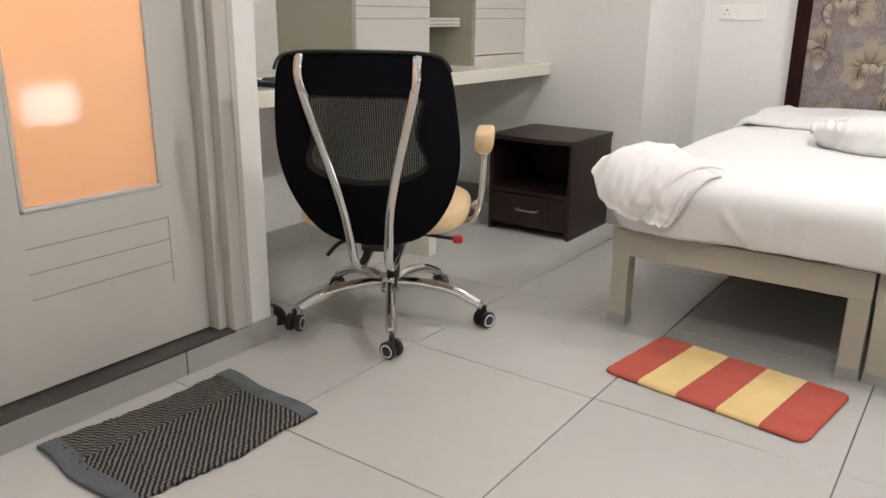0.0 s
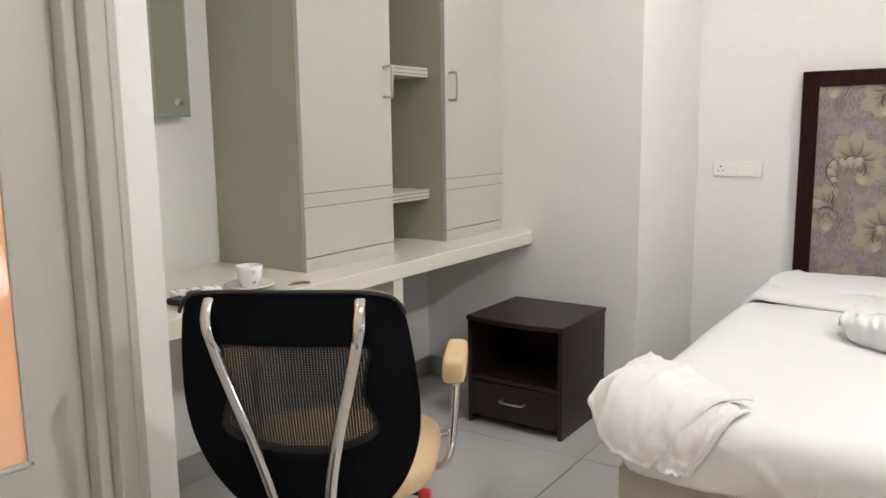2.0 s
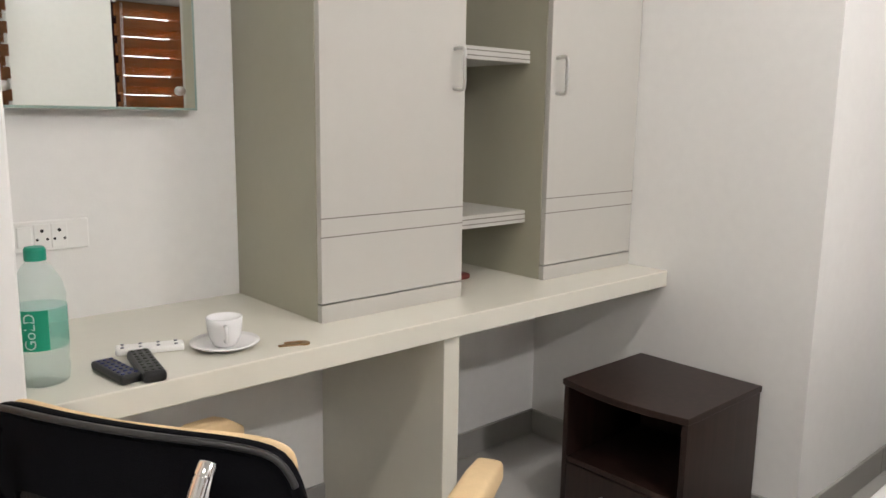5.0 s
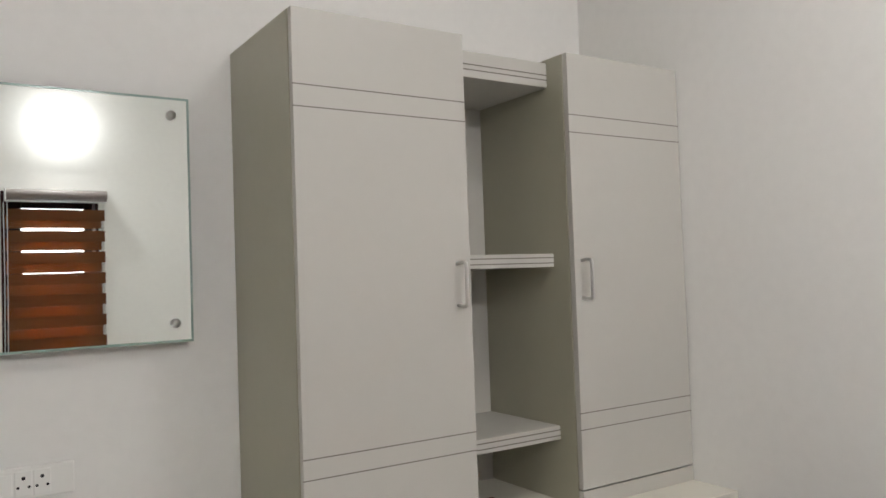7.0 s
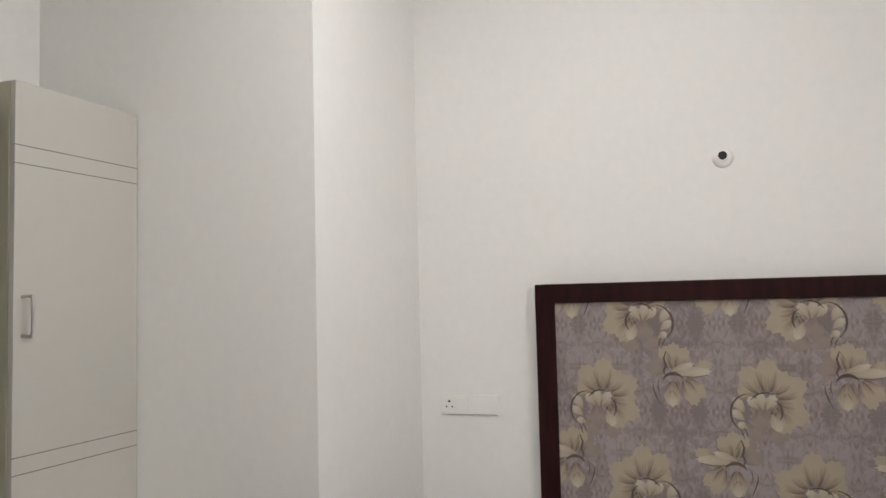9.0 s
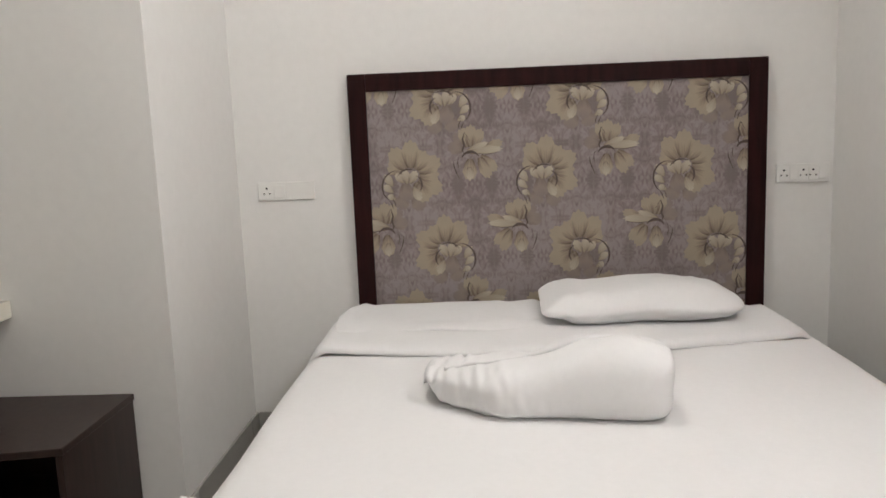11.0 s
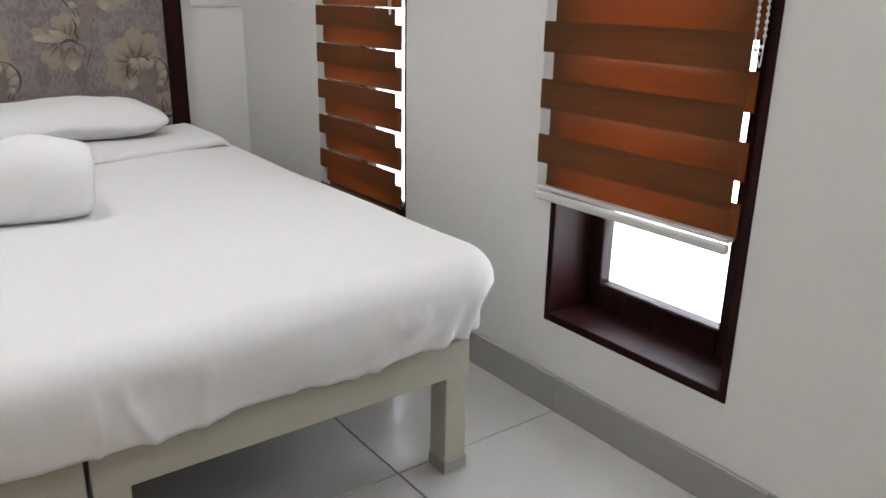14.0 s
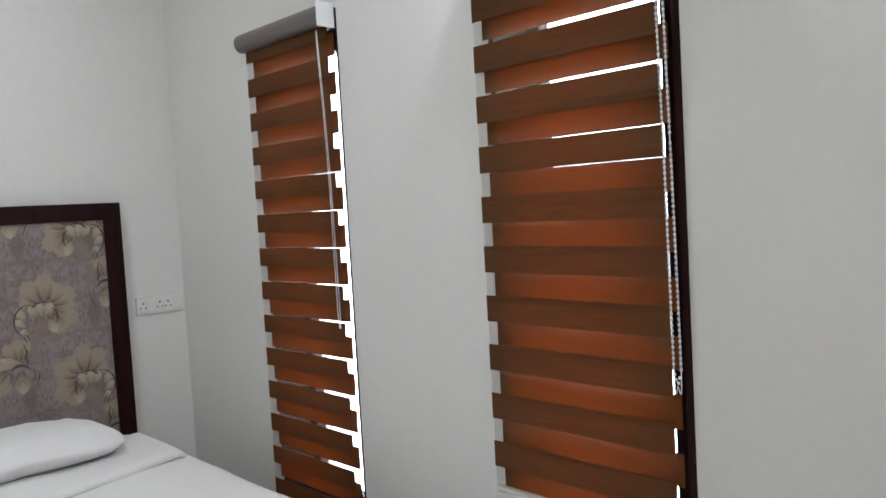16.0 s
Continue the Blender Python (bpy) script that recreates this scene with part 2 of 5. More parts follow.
def lathe(bm, profile, seg=24, centre=(0, 0, 0)):
    """A turned body from (radius, height) pairs."""
    c = Vector(centre)
    rings = [[bm.verts.new(c + Vector((r * math.cos(2 * math.pi * k / seg), r * math.sin(2 * math.pi * k / seg), z))) for k in range(seg)] for r, z in profile]
    for a, b in zip(rings, rings[1:]):
        for k in range(seg):
            bm.faces.new((a[k], a[(k + 1) % seg], b[(k + 1) % seg], b[k]))
    if profile[0][0] > 0:
        bm.faces.new(rings[0][::-1])
    if profile[-1][0] > 0:
        bm.faces.new(rings[-1])
    return bm


def sheet(fn, nu, nv, thick=0.0):
    """A grid surface from fn(u, v), closed to a slab below where thick is given."""
    bm = bmesh.new()
    g = [[bm.verts.new(fn(i / nu, j / nv)) for j in range(nv + 1)] for i in range(nu + 1)]
    for i in range(nu):
        for j in range(nv):
            bm.faces.new((g[i][j], g[i + 1][j], g[i + 1][j + 1], g[i][j + 1]))
    if thick:
        give_thickness(bm, thick)
    return bm


def give_thickness(bm, thick):
    """Close an open, upward-facing surface to a slab of that thickness, along its own normals."""
    bm.normal_update()
    top = list(bm.verts)
    faces = list(bm.faces)
    edges = [e for e in bm.edges if len(e.link_faces) == 1]
    flip = sum(f.normal.z * f.calc_area() for f in faces) < 0
    under = {v: bm.verts.new(v.co - v.normal * (thick if not flip else -thick)) for v in top}
    for e in edges:
        a, b = e.verts
        bm.faces.new((a, b, under[b], under[a]))
    for f in faces:
        bm.faces.new([under[v] for v in reversed(f.verts)])
    bmesh.ops.recalc_face_normals(bm, faces=bm.faces)


# ---- the shell ----
def wall_with_openings(y0, y1, x0, x1, z1, holes):
    """A wall along x with rectangular openings (xa, xb, za, zb), in order of x."""
    bm = bmesh.new()
    at = x0
    for xa, xb, za, zb in holes:
        box(bm, at, xa, y0, y1, 0, z1)
        if za > 0:
            box(bm, xa, xb, y0, y1, 0, za)
        box(bm, xa, xb, y0, y1, zb, z1)
        at = xb
    box(bm, at, x1, y0, y1, 0, z1)
    return bm


WIN_NEAR = (-1.596, -1.062, 0.237, 1.985)
WIN_FAR = (-0.425, 0.062, 0.237, 1.985)
DOORWAY = (-2.80, -2.10, 0.0, 2.08)
setting("wall_window", wall_with_openings(Y_WIN - 0.23, Y_WIN, X_BACK - 0.12, X_HEAD + 0.12, Z_CEIL, [WIN_NEAR, WIN_FAR]), M_WALL, "off-white painted wall with two narrow windows", "wall")
setting("wall_head", B(X_HEAD, X_HEAD + 0.12, Y_WIN, Y_RETURN, 0, Z_CEIL), M_WALL, "off-white painted wall behind the headboard", "wall")
setting("wall_end", B(X_END, X_HEAD + 0.12, Y_RETURN, Y_COUNTER, 0, Z_CEIL), M_WALL, "off-white painted wall at the end of the worktop", "wall")
setting("wall_counter", B(-2.05, X_HEAD + 0.12, Y_COUNTER, Y_COUNTER + 0.12, 0, Z_CEIL), M_WALL, "off-white painted wall above the worktop", "wall")
setting("wall_bathroom", wall_with_openings(Y_DOOR, Y_DOOR + 0.11, X_BACK, X_CORNER - 0.11, Z_CEIL, [DOORWAY]), M_WALL, "off-white painted wall round the bathroom door", "wall")
setting("wall_corner", B(X_CORNER - 0.11, X_CORNER, Y_DOOR, Y_COUNTER, 0, Z_CEIL, bevel=0.004), M_WALL, "off-white painted end of the bathroom wall", "wall")
setting("wall_back", B(X_BACK - 0.12, X_BACK, Y_WIN, 1.6, 0, Z_CEIL), M_WALL, "off-white painted wall by the entrance", "wall")
setting("wall_bathroom_inside", B(X_BACK, -2.05, 1.6, 1.72, 0, Z_CEIL), M_PEACH, "peach tiled bathroom wall", "wall")
setting("wall_bathroom_side", B(-2.16, -2.05, Y_COUNTER + 0.12, 1.6, 0, Z_CEIL), M_PEACH, "peach tiled bathroom side wall", "wall")
setting("ceiling", B(X_BACK - 0.12, X_HEAD + 0.12, Y_WIN - 0.23, 1.72, Z_CEIL, Z_CEIL + 0.1), M_CEIL, "plain white painted ceiling", "ceiling")
floor = setting("floor", B(X_BACK - 0.12, X_HEAD + 0.12, Y_WIN - 0.23, 1.72, -0.12, -0.0035), M_GROUT, "light grey glazed tile floor with dark joints", "floor")
setting("backdrop", B(-4.5, 3.0, Y_WIN - 1.6, Y_WIN - 1.58, -1.5, 4.5), M_SKY, "overexposed white daylight outside the windows", "backdrop")

# skirting along the walls, each length a tile
skirt = thing("skirting", (0, 0, 0), "grey tile skirting along the foot of the walls", "skirting")
skirt["kind"] = "structure"


def skirting_run(a, b, axis, face, turn, first, h=0.098, t=0.012):
    """Skirting tiles from a to b, standing proud of a wall face; turn is the side the face looks to."""
    cuts = [a]
    k = first
    while k < b - 0.02:
        if k > a + 0.02:
            cuts.append(k)
        k += 0.6
    cuts.append(b)
    for p, q in zip(cuts, cuts[1:]):
        lo, hi = sorted((face, face + turn * t))
        if axis == "x":
            part("skirting_tile", B(p + 0.001, q - 0.001, lo, hi, 0, h, bevel=0.002, seg=1), M_SKIRT, skirt)
        else:
            part("skirting_tile", B(lo, hi, p + 0.001, q - 0.001, 0, h, bevel=0.002, seg=1), M_SKIRT, skirt)


skirting_run(X_BACK, X_HEAD - 0.013, "x", Y_WIN, 1, -4.724)
skirting_run(Y_WIN + 0.013, Y_RETURN - 0.013, "y", X_HEAD, -1, -2.88)
skirting_run(X_END, X_HEAD, "x", Y_RETURN, -1, -0.524)
skirting_run(Y_RETURN, Y_COUNTER - 0.013, "y", X_END, -1, -0.48)
skirting_run(X_CORNER + 0.013, X_END, "x", Y_COUNTER, -1, -1.724)
skirting_run(Y_DOOR, Y_COUNTER, "y", X_CORNER, 1, -0.48)
skirting_run(X_BACK, X_CORNER + 0.012, "x", Y_DOOR, -1, -4.68, h=0.072, t=0.014)


# ---- bathroom door ----
door = thing("door_1", (-2.45, Y_DOOR, 0), "closed grey painted bathroom door with an orange frosted pane", "door")
door["kind"] = "structure"


def fixed(name, bm, mat, parent, label="", smooth=False):
    """A part given in the room's own axes."""
    bm.transform(parent.matrix_world.inverted())
    return part(name, bm, mat, parent, label, smooth)


bm = bmesh.new()
box(bm, -2.105, -2.037, Y_DOOR - 0.012, Y_DOOR + 0.06, 0.074, 2.14, bevel=0.004)
box(bm, -2.863, -2.795, Y_DOOR - 0.012, Y_DOOR + 0.06, 0.074, 2.14, bevel=0.008, seg=3)
box(bm, -2.795, -2.105, Y_DOOR - 0.012, Y_DOOR + 0.06, 2.07, 2.14, bevel=0.004)
box(bm, -2.062, -2.052, Y_DOOR - 0.016, Y_DOOR - 0.010, 0.08, 2.12, bevel=0.002, seg=1)
fixed("door_frame", bm, M_DOOR, door)
bm = bmesh.new()
for xa, xb in ((-2.135, -2.105), (-2.795, -2.765)):
    box(bm, xa, xb, Y_DOOR + 0.02, Y_DOOR + 0.10, 0.078, 2.07, bevel=0.004)
fixed("door_stop", bm, M_DOOR, door)
fixed("threshold", B(-2.80, -2.10, Y_DOOR - 0.013, Y_DOOR + 0.11, 0.0, 0.077, bevel=0.003), M_GRANITE, door, "dark polished granite threshold")
LY = Y_DOOR + 0.062                              # face of the leaf
P0, P1, PZ0, PZ1 = -2.635, -2.252, 0.525, 1.78   # pane
bm = bmesh.new()
box(bm, P1, -2.137, LY, LY + 0.035, 0.082, 2.066)
box(bm, -2.762, P0, LY, LY + 0.035, 0.082, 2.066)
box(bm, P0, P1, LY, LY + 0.035, PZ1, 2.066, bevel=0.003)
box(bm, P0, P1, LY, LY + 0.035, 0.082, PZ0, bevel=0.0)
leaf = fixed("door_leaf", bm, M_DOOR, door)
# no recess is cut: each groove's shade is a dark strip
for za in (0.314, 0.378, 0.440):
    fixed("groove", B(P0, P1 + 0.006, LY - 0.0006, LY + 0.004, za - 0.0010, za + 0.0010), M_GROOVE, door, "thin dark strip for the shade in a routed groove")
fixed("groove", B(P1 + 0.006, P1 + 0.0082, LY - 0.0006, LY + 0.004, 0.25, 0.442), M_GROOVE, door, "thin dark strip for the shade in a routed groove")
bm = B(P0 - 0.004, P1 + 0.004, -0.003, 0.003, PZ0 - 0.006, PZ1 + 0.006)
bmesh.ops.rotate(bm, verts=bm.verts, cent=((P0 + P1) / 2, 0, 0), matrix=Matrix.Rotation(radians(-2.7), 3, "Z"))
bmesh.ops.translate(bm, verts=bm.verts, vec=(0, LY + 0.0165, 0))
fixed("pane", bm, M_FROST, door, "orange-lit frosted glass pane")     # sits slightly askew in its rebate
bm = bmesh.new()
box(bm, P0, P0 + 0.012, LY - 0.003, LY + 0.012, PZ0, PZ1, bevel=0.003)
box(bm, P1 - 0.012, P1, LY - 0.003, LY + 0.012, PZ0, PZ1, bevel=0.003)
box(bm, P0, P1, LY - 0.003, LY + 0.012, PZ0, PZ0 + 0.012, bevel=0.003)
fixed("glazing_bead", bm, M_DOOR, door)


# ---- windows ----
def window(name, hole, label, lin=0.018):
    xa, xb, za, zb = hole
    w = thing(name, ((xa + xb) / 2, Y_WIN, za), label, "window")
    w["kind"] = "structure"
    y1, y0 = Y_WIN + 0.004, Y_WIN - 0.125
    for nm, bm in (("window_lining", box(box(bmesh.new(), xa, xa + lin, y0, y1, za, zb, bevel=0.003), xb - lin, xb, y0, y1, za, zb, bevel=0.003)),
                   ("window_sill", B(xa + lin, xb - lin, y0, y1, za, za + 0.022, bevel=0.003)),
                   ("window_head", B(xa + lin, xb - lin, y0, y1, zb - 0.02, zb, bevel=0.003))):
        fixed(nm, bm, M_FRAMEWOOD, w)
    near, far = 0.100, 0.046
    bm = bmesh.new()
    box(bm, xa, xa + lin + near, y0 - 0.045, y0, za, zb, bevel=0.005)
    box(bm, xb - lin - far, xb, y0 - 0.045, y0, za, zb, bevel=0.005)
    box(bm, xa + lin + near, xb - lin - far, y0 - 0.045, y0, za, za + 0.09, bevel=0.005)
    box(bm, xa + lin + near, xb - lin - far, y0 - 0.045, y0, zb - 0.09, zb, bevel=0.005)
    fixed("sash", bm, M_FRAMEWOOD, w)
    pane = fixed("pane", B(xa + lin + near - 0.005, xb - lin - far + 0.005, y0 - 0.026, y0 - 0.02, za + 0.085, zb - 0.085), M_GLASS, w)
    pane.visible_shadow = False
    bm = bmesh.new()
    box(bm, xb, xb + 0.012, Y_WIN, Y_WIN + 0.003, za - 0.012, zb + 0.012)
    box(bm, xa, xb, Y_WIN, Y_WIN + 0.003, za - 0.012, za)
    fixed("plaster_edge", bm, M_WALL, w)
    return w


window("window_1", WIN_NEAR, "narrow window with a polished maroon wooden frame, daylight outside")
window("window_2", WIN_FAR, "narrow maroon framed window beside the bed", 0.006)


def zebra_blind(place_x, width, z_top, z_low, period, first, chain, label, bar, gap_at):
    """A day-and-night blind: bands in front, bands behind in the gaps, gauze between, a cassette above."""
    x0, x1 = place_x - width / 2, place_x + width / 2
    b = thing("window_blind", (place_x, Y_WIN, z_low), label, "window blind", "zebra blinds")
    yf, yb = Y_WIN + 0.024, Y_WIN + 0.007
    hb = period * 0.53
    z = first
    front = []
    while z > z_low + 0.03:
        top = min(z, z_top - 0.05)
        low = max(z - hb, z_low)
        if top - low > 0.01:
            front.append((top, low))
        z -= period
    for top, low in front:
        fixed("band", B(x0 + 0.006, x1, yf - 0.001, yf + 0.001, low, top), M_BAND, b)
    for (t0, l0), (t1, l1) in zip(front, front[1:]):
        fixed("gauze", B(x0 + 0.003, x1 - 0.003, yf - 0.0004, yf + 0.0002, t1, l0), M_SHEER, b)
    for i, ((t0, l0), (t1, l1)) in enumerate(zip(front, front[1:])):
        gap = gap_at(t1)
        fixed("back_band", B(x0 - 0.004, x1 - 0.018, yb - 0.001, yb + 0.001, t1 + gap, min(l0 + 0.016 + gap, t1 + gap + 0.075)), M_BAND_BACKLIT, b)
    if front[-1][1] > z_low + 0.006:
        fixed("back_band", B(x0 - 0.004, x1 - 0.018, yb - 0.001, yb + 0.001, z_low, front[-1][1] + 0.012), M_BAND_BACKLIT, b)
        fixed("gauze", B(x0 + 0.003, x1 - 0.003, yf - 0.0004, yf + 0.0002, z_low, front[-1][1]), M_SHEER, b)
    bm = bmesh.new()
    c = (Y_WIN + 0.034, z_top - 0.033)
    ring = [(c[0] + 0.030 * math.cos(a), c[1] + 0.033 * math.sin(a)) for a in np.linspace(-2.0, 1.75, 14)] + [(Y_WIN + 0.004, z_top), (Y_WIN + 0.004, z_top - 0.07)]
    ends = [[bm.verts.new((x, y, zz)) for y, zz in ring] for x in (x0 - 0.004, x1 + 0.012)]
    for k in range(len(ring)):
        bm.faces.new((ends[0][k], ends[0][(k + 1) % len(ring)], ends[1][(k + 1) % len(ring)], ends[1][k]))
    bm.faces.new(ends[0][::-1])
    bm.faces.new(ends[1])
    bmesh.ops.recalc_face_normals(bm, faces=bm.faces)
    fixed("headrail", bm, M_RAIL, b, "grey rounded headrail cover")
    fixed("end_cap", B(x0 - 0.010, x0 - 0.004, Y_WIN + 0.002, Y_WIN + 0.070, z_top - 0.074, z_top + 0.004, bevel=0.004), M_WHITEMETAL, b, "white end cap")
    fixed("headrail_lip", B(x0 - 0.004, x1 + 0.012, Y_WIN + 0.012, Y_WIN + 0.018, z_top - 0.075, z_top - 0.066), M_WHITEMETAL, b, "white lower lip")
    if bar:
        fixed("bottom_bar", B(x0, x1, yf - 0.010, yf + 0.010, z_low - 0.029, z_low - 0.010, bevel=0.005, seg=3), M_RAILBAR, b, "pale grey bottom bar")
        fixed("bottom_roll", B(x0, x1, yb - 0.003, yf + 0.003, z_low - 0.006, z_low + 0.003, bevel=0.002), M_RAILBAR, b)
    else:
        fixed("bottom_bar", B(x0, x1, yf - 0.014, yf + 0.006, z_low - 0.022, z_low, bevel=0.006, seg=3), M_RAILBAR, b, "pale grey bottom bar")
    bm = bmesh.new()
    xs, xl, zl = chain
    pts = [(xs, Y_WIN + 0.045, z_top - 0.08), (xs, Y_WIN + 0.03, (z_top + zl) / 2), (xs - 0.004, Y_WIN + 0.03, zl + 0.03), (xs - 0.012, Y_WIN + 0.03, zl), (xl, Y_WIN + 0.028, zl + 0.03), (xl + 0.004, Y_WIN + 0.03, (z_top + zl) / 2), (xl, Y_WIN + 0.05, z_top - 0.08)]
    tube(bm, pts, 0.0013, 6)
    if bar:                               # beads on the near cord
        for (p, q) in zip(pts, pts[1:]):
            p, q = Vector(p), Vector(q)
            for k in range(int((q - p).length / 0.012)):
                c_ = p.lerp(q, (k + 0.5) * 0.012 / (q - p).length)
                rod(bm, c_ + Vector((0, 0, -0.003)), c_ + Vector((0, 0, 0.003)), 0.0030, 6)
    fixed("cord", bm, M_WHITEMETAL, b, "white beaded pull cord", smooth=True)
    return b


zebra_blind(-1.298, 0.538, 1.995, 0.585, 0.1293, 1.359 + 0.1293 * 5, (-1.564, -1.584, 0.93), "brown wood-look zebra blind, let down most of the way", True, lambda z: 0.045 * (z - 1.42) if z > 1.44 else -0.014)
zebra_blind(-0.160, 0.497, 1.995, 0.285, 0.1218, 1.346 + 0.1218 * 5, (-0.372, -0.384, 0.98), "brown wood-look zebra blind, let fully down beside the bed", False, lambda z: 0.0015 + 0.004 * abs(z - 1.2))


# ---- worktop, wardrobe units, mirror ----
worktop = thing("worktop", (-0.97, 0.28, 0), "long pale laminate worktop fixed along the alcove wall", "worktop")
fixed("top", B(X_CORNER + 0.001, X_END - 0.001, 0, Y_COUNTER - 0.001, 0.697, Z_TOP, bevel=0.003), M_WORKTOP, worktop)
fixed("support_panel", B(-0.985, -0.932, 0.012, Y_COUNTER - 0.001, 0, 0.697, bevel=0.002), M_WORKTOP, worktop)


def d_handle(parent, x, y, z0, z1):
    bm = tube(bmesh.new(), [(x, y, z0 + 0.004), (x, y - 0.03, z0 + 0.002), (x, y - 0.038, z0 + 0.012), (x, y - 0.038, (z0 + z1) / 2), (x, y - 0.038, z1 - 0.012), (x, y - 0.03, z1 - 0.002), (x, y, z1 - 0.004)], 0.0052, 8)
    return fixed("handle", bm, M_STEEL, parent, "brushed steel bow handle", True)


def wardrobe_unit(x0, x1, handle_x, label):
    y0, y1, z0, z1 = 0.154, Y_COUNTER - 0.001, Z_TOP, 1.993
    w = thing("wardrobe_unit", ((x0 + x1) / 2, (y0 + y1) / 2, z0), label, "cabinet", "wardrobe units on the worktop")
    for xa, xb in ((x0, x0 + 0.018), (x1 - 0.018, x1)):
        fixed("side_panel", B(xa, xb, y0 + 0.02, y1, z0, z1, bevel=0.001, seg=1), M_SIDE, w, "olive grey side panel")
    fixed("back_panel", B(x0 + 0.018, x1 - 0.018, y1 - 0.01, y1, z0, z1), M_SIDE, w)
    fixed("top_panel", B(x0 + 0.018, x1 - 0.018, y0 + 0.02, y1 - 0.01, z1 - 0.018, z1), M_SIDE, w)
    fixed("bottom_panel", B(x0 + 0.018, x1 - 0.018, y0 + 0.02, y1 - 0.01, z0, z0 + 0.018), M_SIDE, w)
    fixed("plinth", B(x0, x1, y0, y0 + 0.019, z0, 0.793, bevel=0.001, seg=1), M_LAMINATE, w)
    leaf = fixed("door", B(x0 + 0.001, x1 - 0.001, y0, y0 + 0.0185, 0.797, z1, bevel=0.0015), M_LAMINATE, w)
    # groove shade as dark strips set just proud of the door
    for za in (0.958, 1.003, 1.772, 1.821):
        fixed("groove", B(x0 + 0.001, x1 - 0.001, y0 - 0.0005, y0 + 0.004, za - 0.0014, za + 0.0014), M_GROOVE, w)
    h = d_handle(w, handle_x, y0, 1.312, 1.422)
    return w


wardrobe_unit(-1.253, -0.795, -0.835, "tall pale grey wardrobe unit with one closed door")
wardrobe_unit(-0.450, -0.002, -0.422, "pale grey wardrobe unit with a closed door against the wall")
rack = thing("open_shelf_unit", (-0.62, 0.40, Z_TOP), "open grey shelves between the two wardrobe units", "shelf unit")
for nm, za, zb in (("top_board", 1.912, 1.982), ("shelf", 1.404, 1.441), ("shelf", 0.922, 0.960)):
    s = fixed(nm, B(-0.794, -0.451, 0.236, Y_COUNTER - 0.012, za, zb, bevel=0.001, seg=1), M_LAMINATE, rack)
    # shade lines of the edge grooves, as dark strips
    bm = bmesh.new()
    for k in ((0.3, 0.7) if nm == "shelf" else (0.3, 0.5)):
        zz = za + (zb - za) * k
        box(bm, -0.793, -0.452, 0.2352, 0.238, zz - 0.0016, zz + 0.0016)
    g = fixed("groove", bm, M_GROOVE, rack)
fixed("back_panel", B(-0.794, -0.451, Y_COUNTER - 0.011, Y_COUNTER - 0.001, Z_TOP, 1.982), M_LAMINATE, rack)
M_TAG = material("dark_red_tag", (0.13, 0.022, 0.016), 0.5, grain=0.2, scale=40)
tag_thing = thing("key_tag", (-0.64, 0.33, Z_TOP), "small dark red tag lying under the shelf", "key tag")
part("tag", box(bmesh.new(), -0.03, 0.03, -0.022, 0.022, 0, 0.02, bevel=0.008), M_TAG, tag_thing)

mirror = thing("mirror", (-1.62, 0.52, 1.25), "frameless rectangular wall mirror held by steel studs", "mirror")
fixed("glass_body", B(-1.857, -1.377, 0.523, 0.528, 1.25, 1.851, bevel=0.0008, seg=1), M_MIRROR_EDGE, mirror, "bevelled greenish glass edge")
fixed("silvered_face", B(-1.851, -1.383, 0.5222, 0.5229, 1.256, 1.845), M_MIRROR, mirror)
fixed("backing", B(-1.852, -1.382, 0.529, 0.545, 1.255, 1.846), M_DARKWOOD, mirror)
fixed("wall_batten", B(-1.80, -1.43, 0.545, Y_COUNTER, 1.33, 1.78), M_DARKWOOD, mirror)
for sx in (-1.813, -1.421):
    for sz in (1.297, 1.806):
        fixed("stud", rod(bmesh.new(), (sx, 0.514, sz), (sx, 0.5225, sz), 0.011, 16), M_STEEL, mirror, "round steel stud", True)


# ---- lamps ----
def ceiling_light(x, y):
    c = thing("ceiling_light", (x, y, Z_CEIL - 0.05), "unseen round flush white ceiling light, added and switched on", "ceiling light", "ceiling lights")
    part("housing", rod(bmesh.new(), (0, 0, 0.006), (0, 0, 0.05), 0.17, 40), M_WHITEMETAL, c, smooth=False)
    part("diffuser", rod(bmesh.new(), (0, 0, 0.001), (0, 0, 0.006), 0.155, 40), M_LAMPGLASS, c)


ceiling_light(-0.55, -1.25)
# unseen fitting, added only to go with the entry fill
ceiling_light(-3.3, -1.3)
wl = thing("wall_lamp", (-1.27, Y_WIN, 2.42), "small lit bulb in a white wall holder above the window", "wall lamp")
part("holder", rod(bmesh.new(), (0, 0, 0), (0, 0.05, 0), 0.03, 20), M_WHITEMETAL, wl, smooth=False)
part("neck", rod(bmesh.new(), (0, 0.05, 0.02), (0, 0.07, -0.012), 0.016, 14), M_WHITEMETAL, wl)
part("bulb", lathe(bmesh.new(), [(0.0, -0.045), (0.010, -0.04), (0.014, -0.028), (0.012, -0.016), (0.010, -0.012)], 14, (0, 0.07, 0)), M_BULB, wl, smooth=True)
hl = thing("lamp_outlet", (X_HEAD, -1.583, 1.832), "empty white lamp outlet with a dark hole", "lamp outlet")
bm = lathe(bmesh.new(), [(0.034, 0.0), (0.034, 0.004), (0.026, 0.012), (0.018, 0.014)], 24)
bm.transform(pose(0, 0, 0, 0, -90, 0))
part("rose", bm, M_SWITCH, hl, smooth=True)
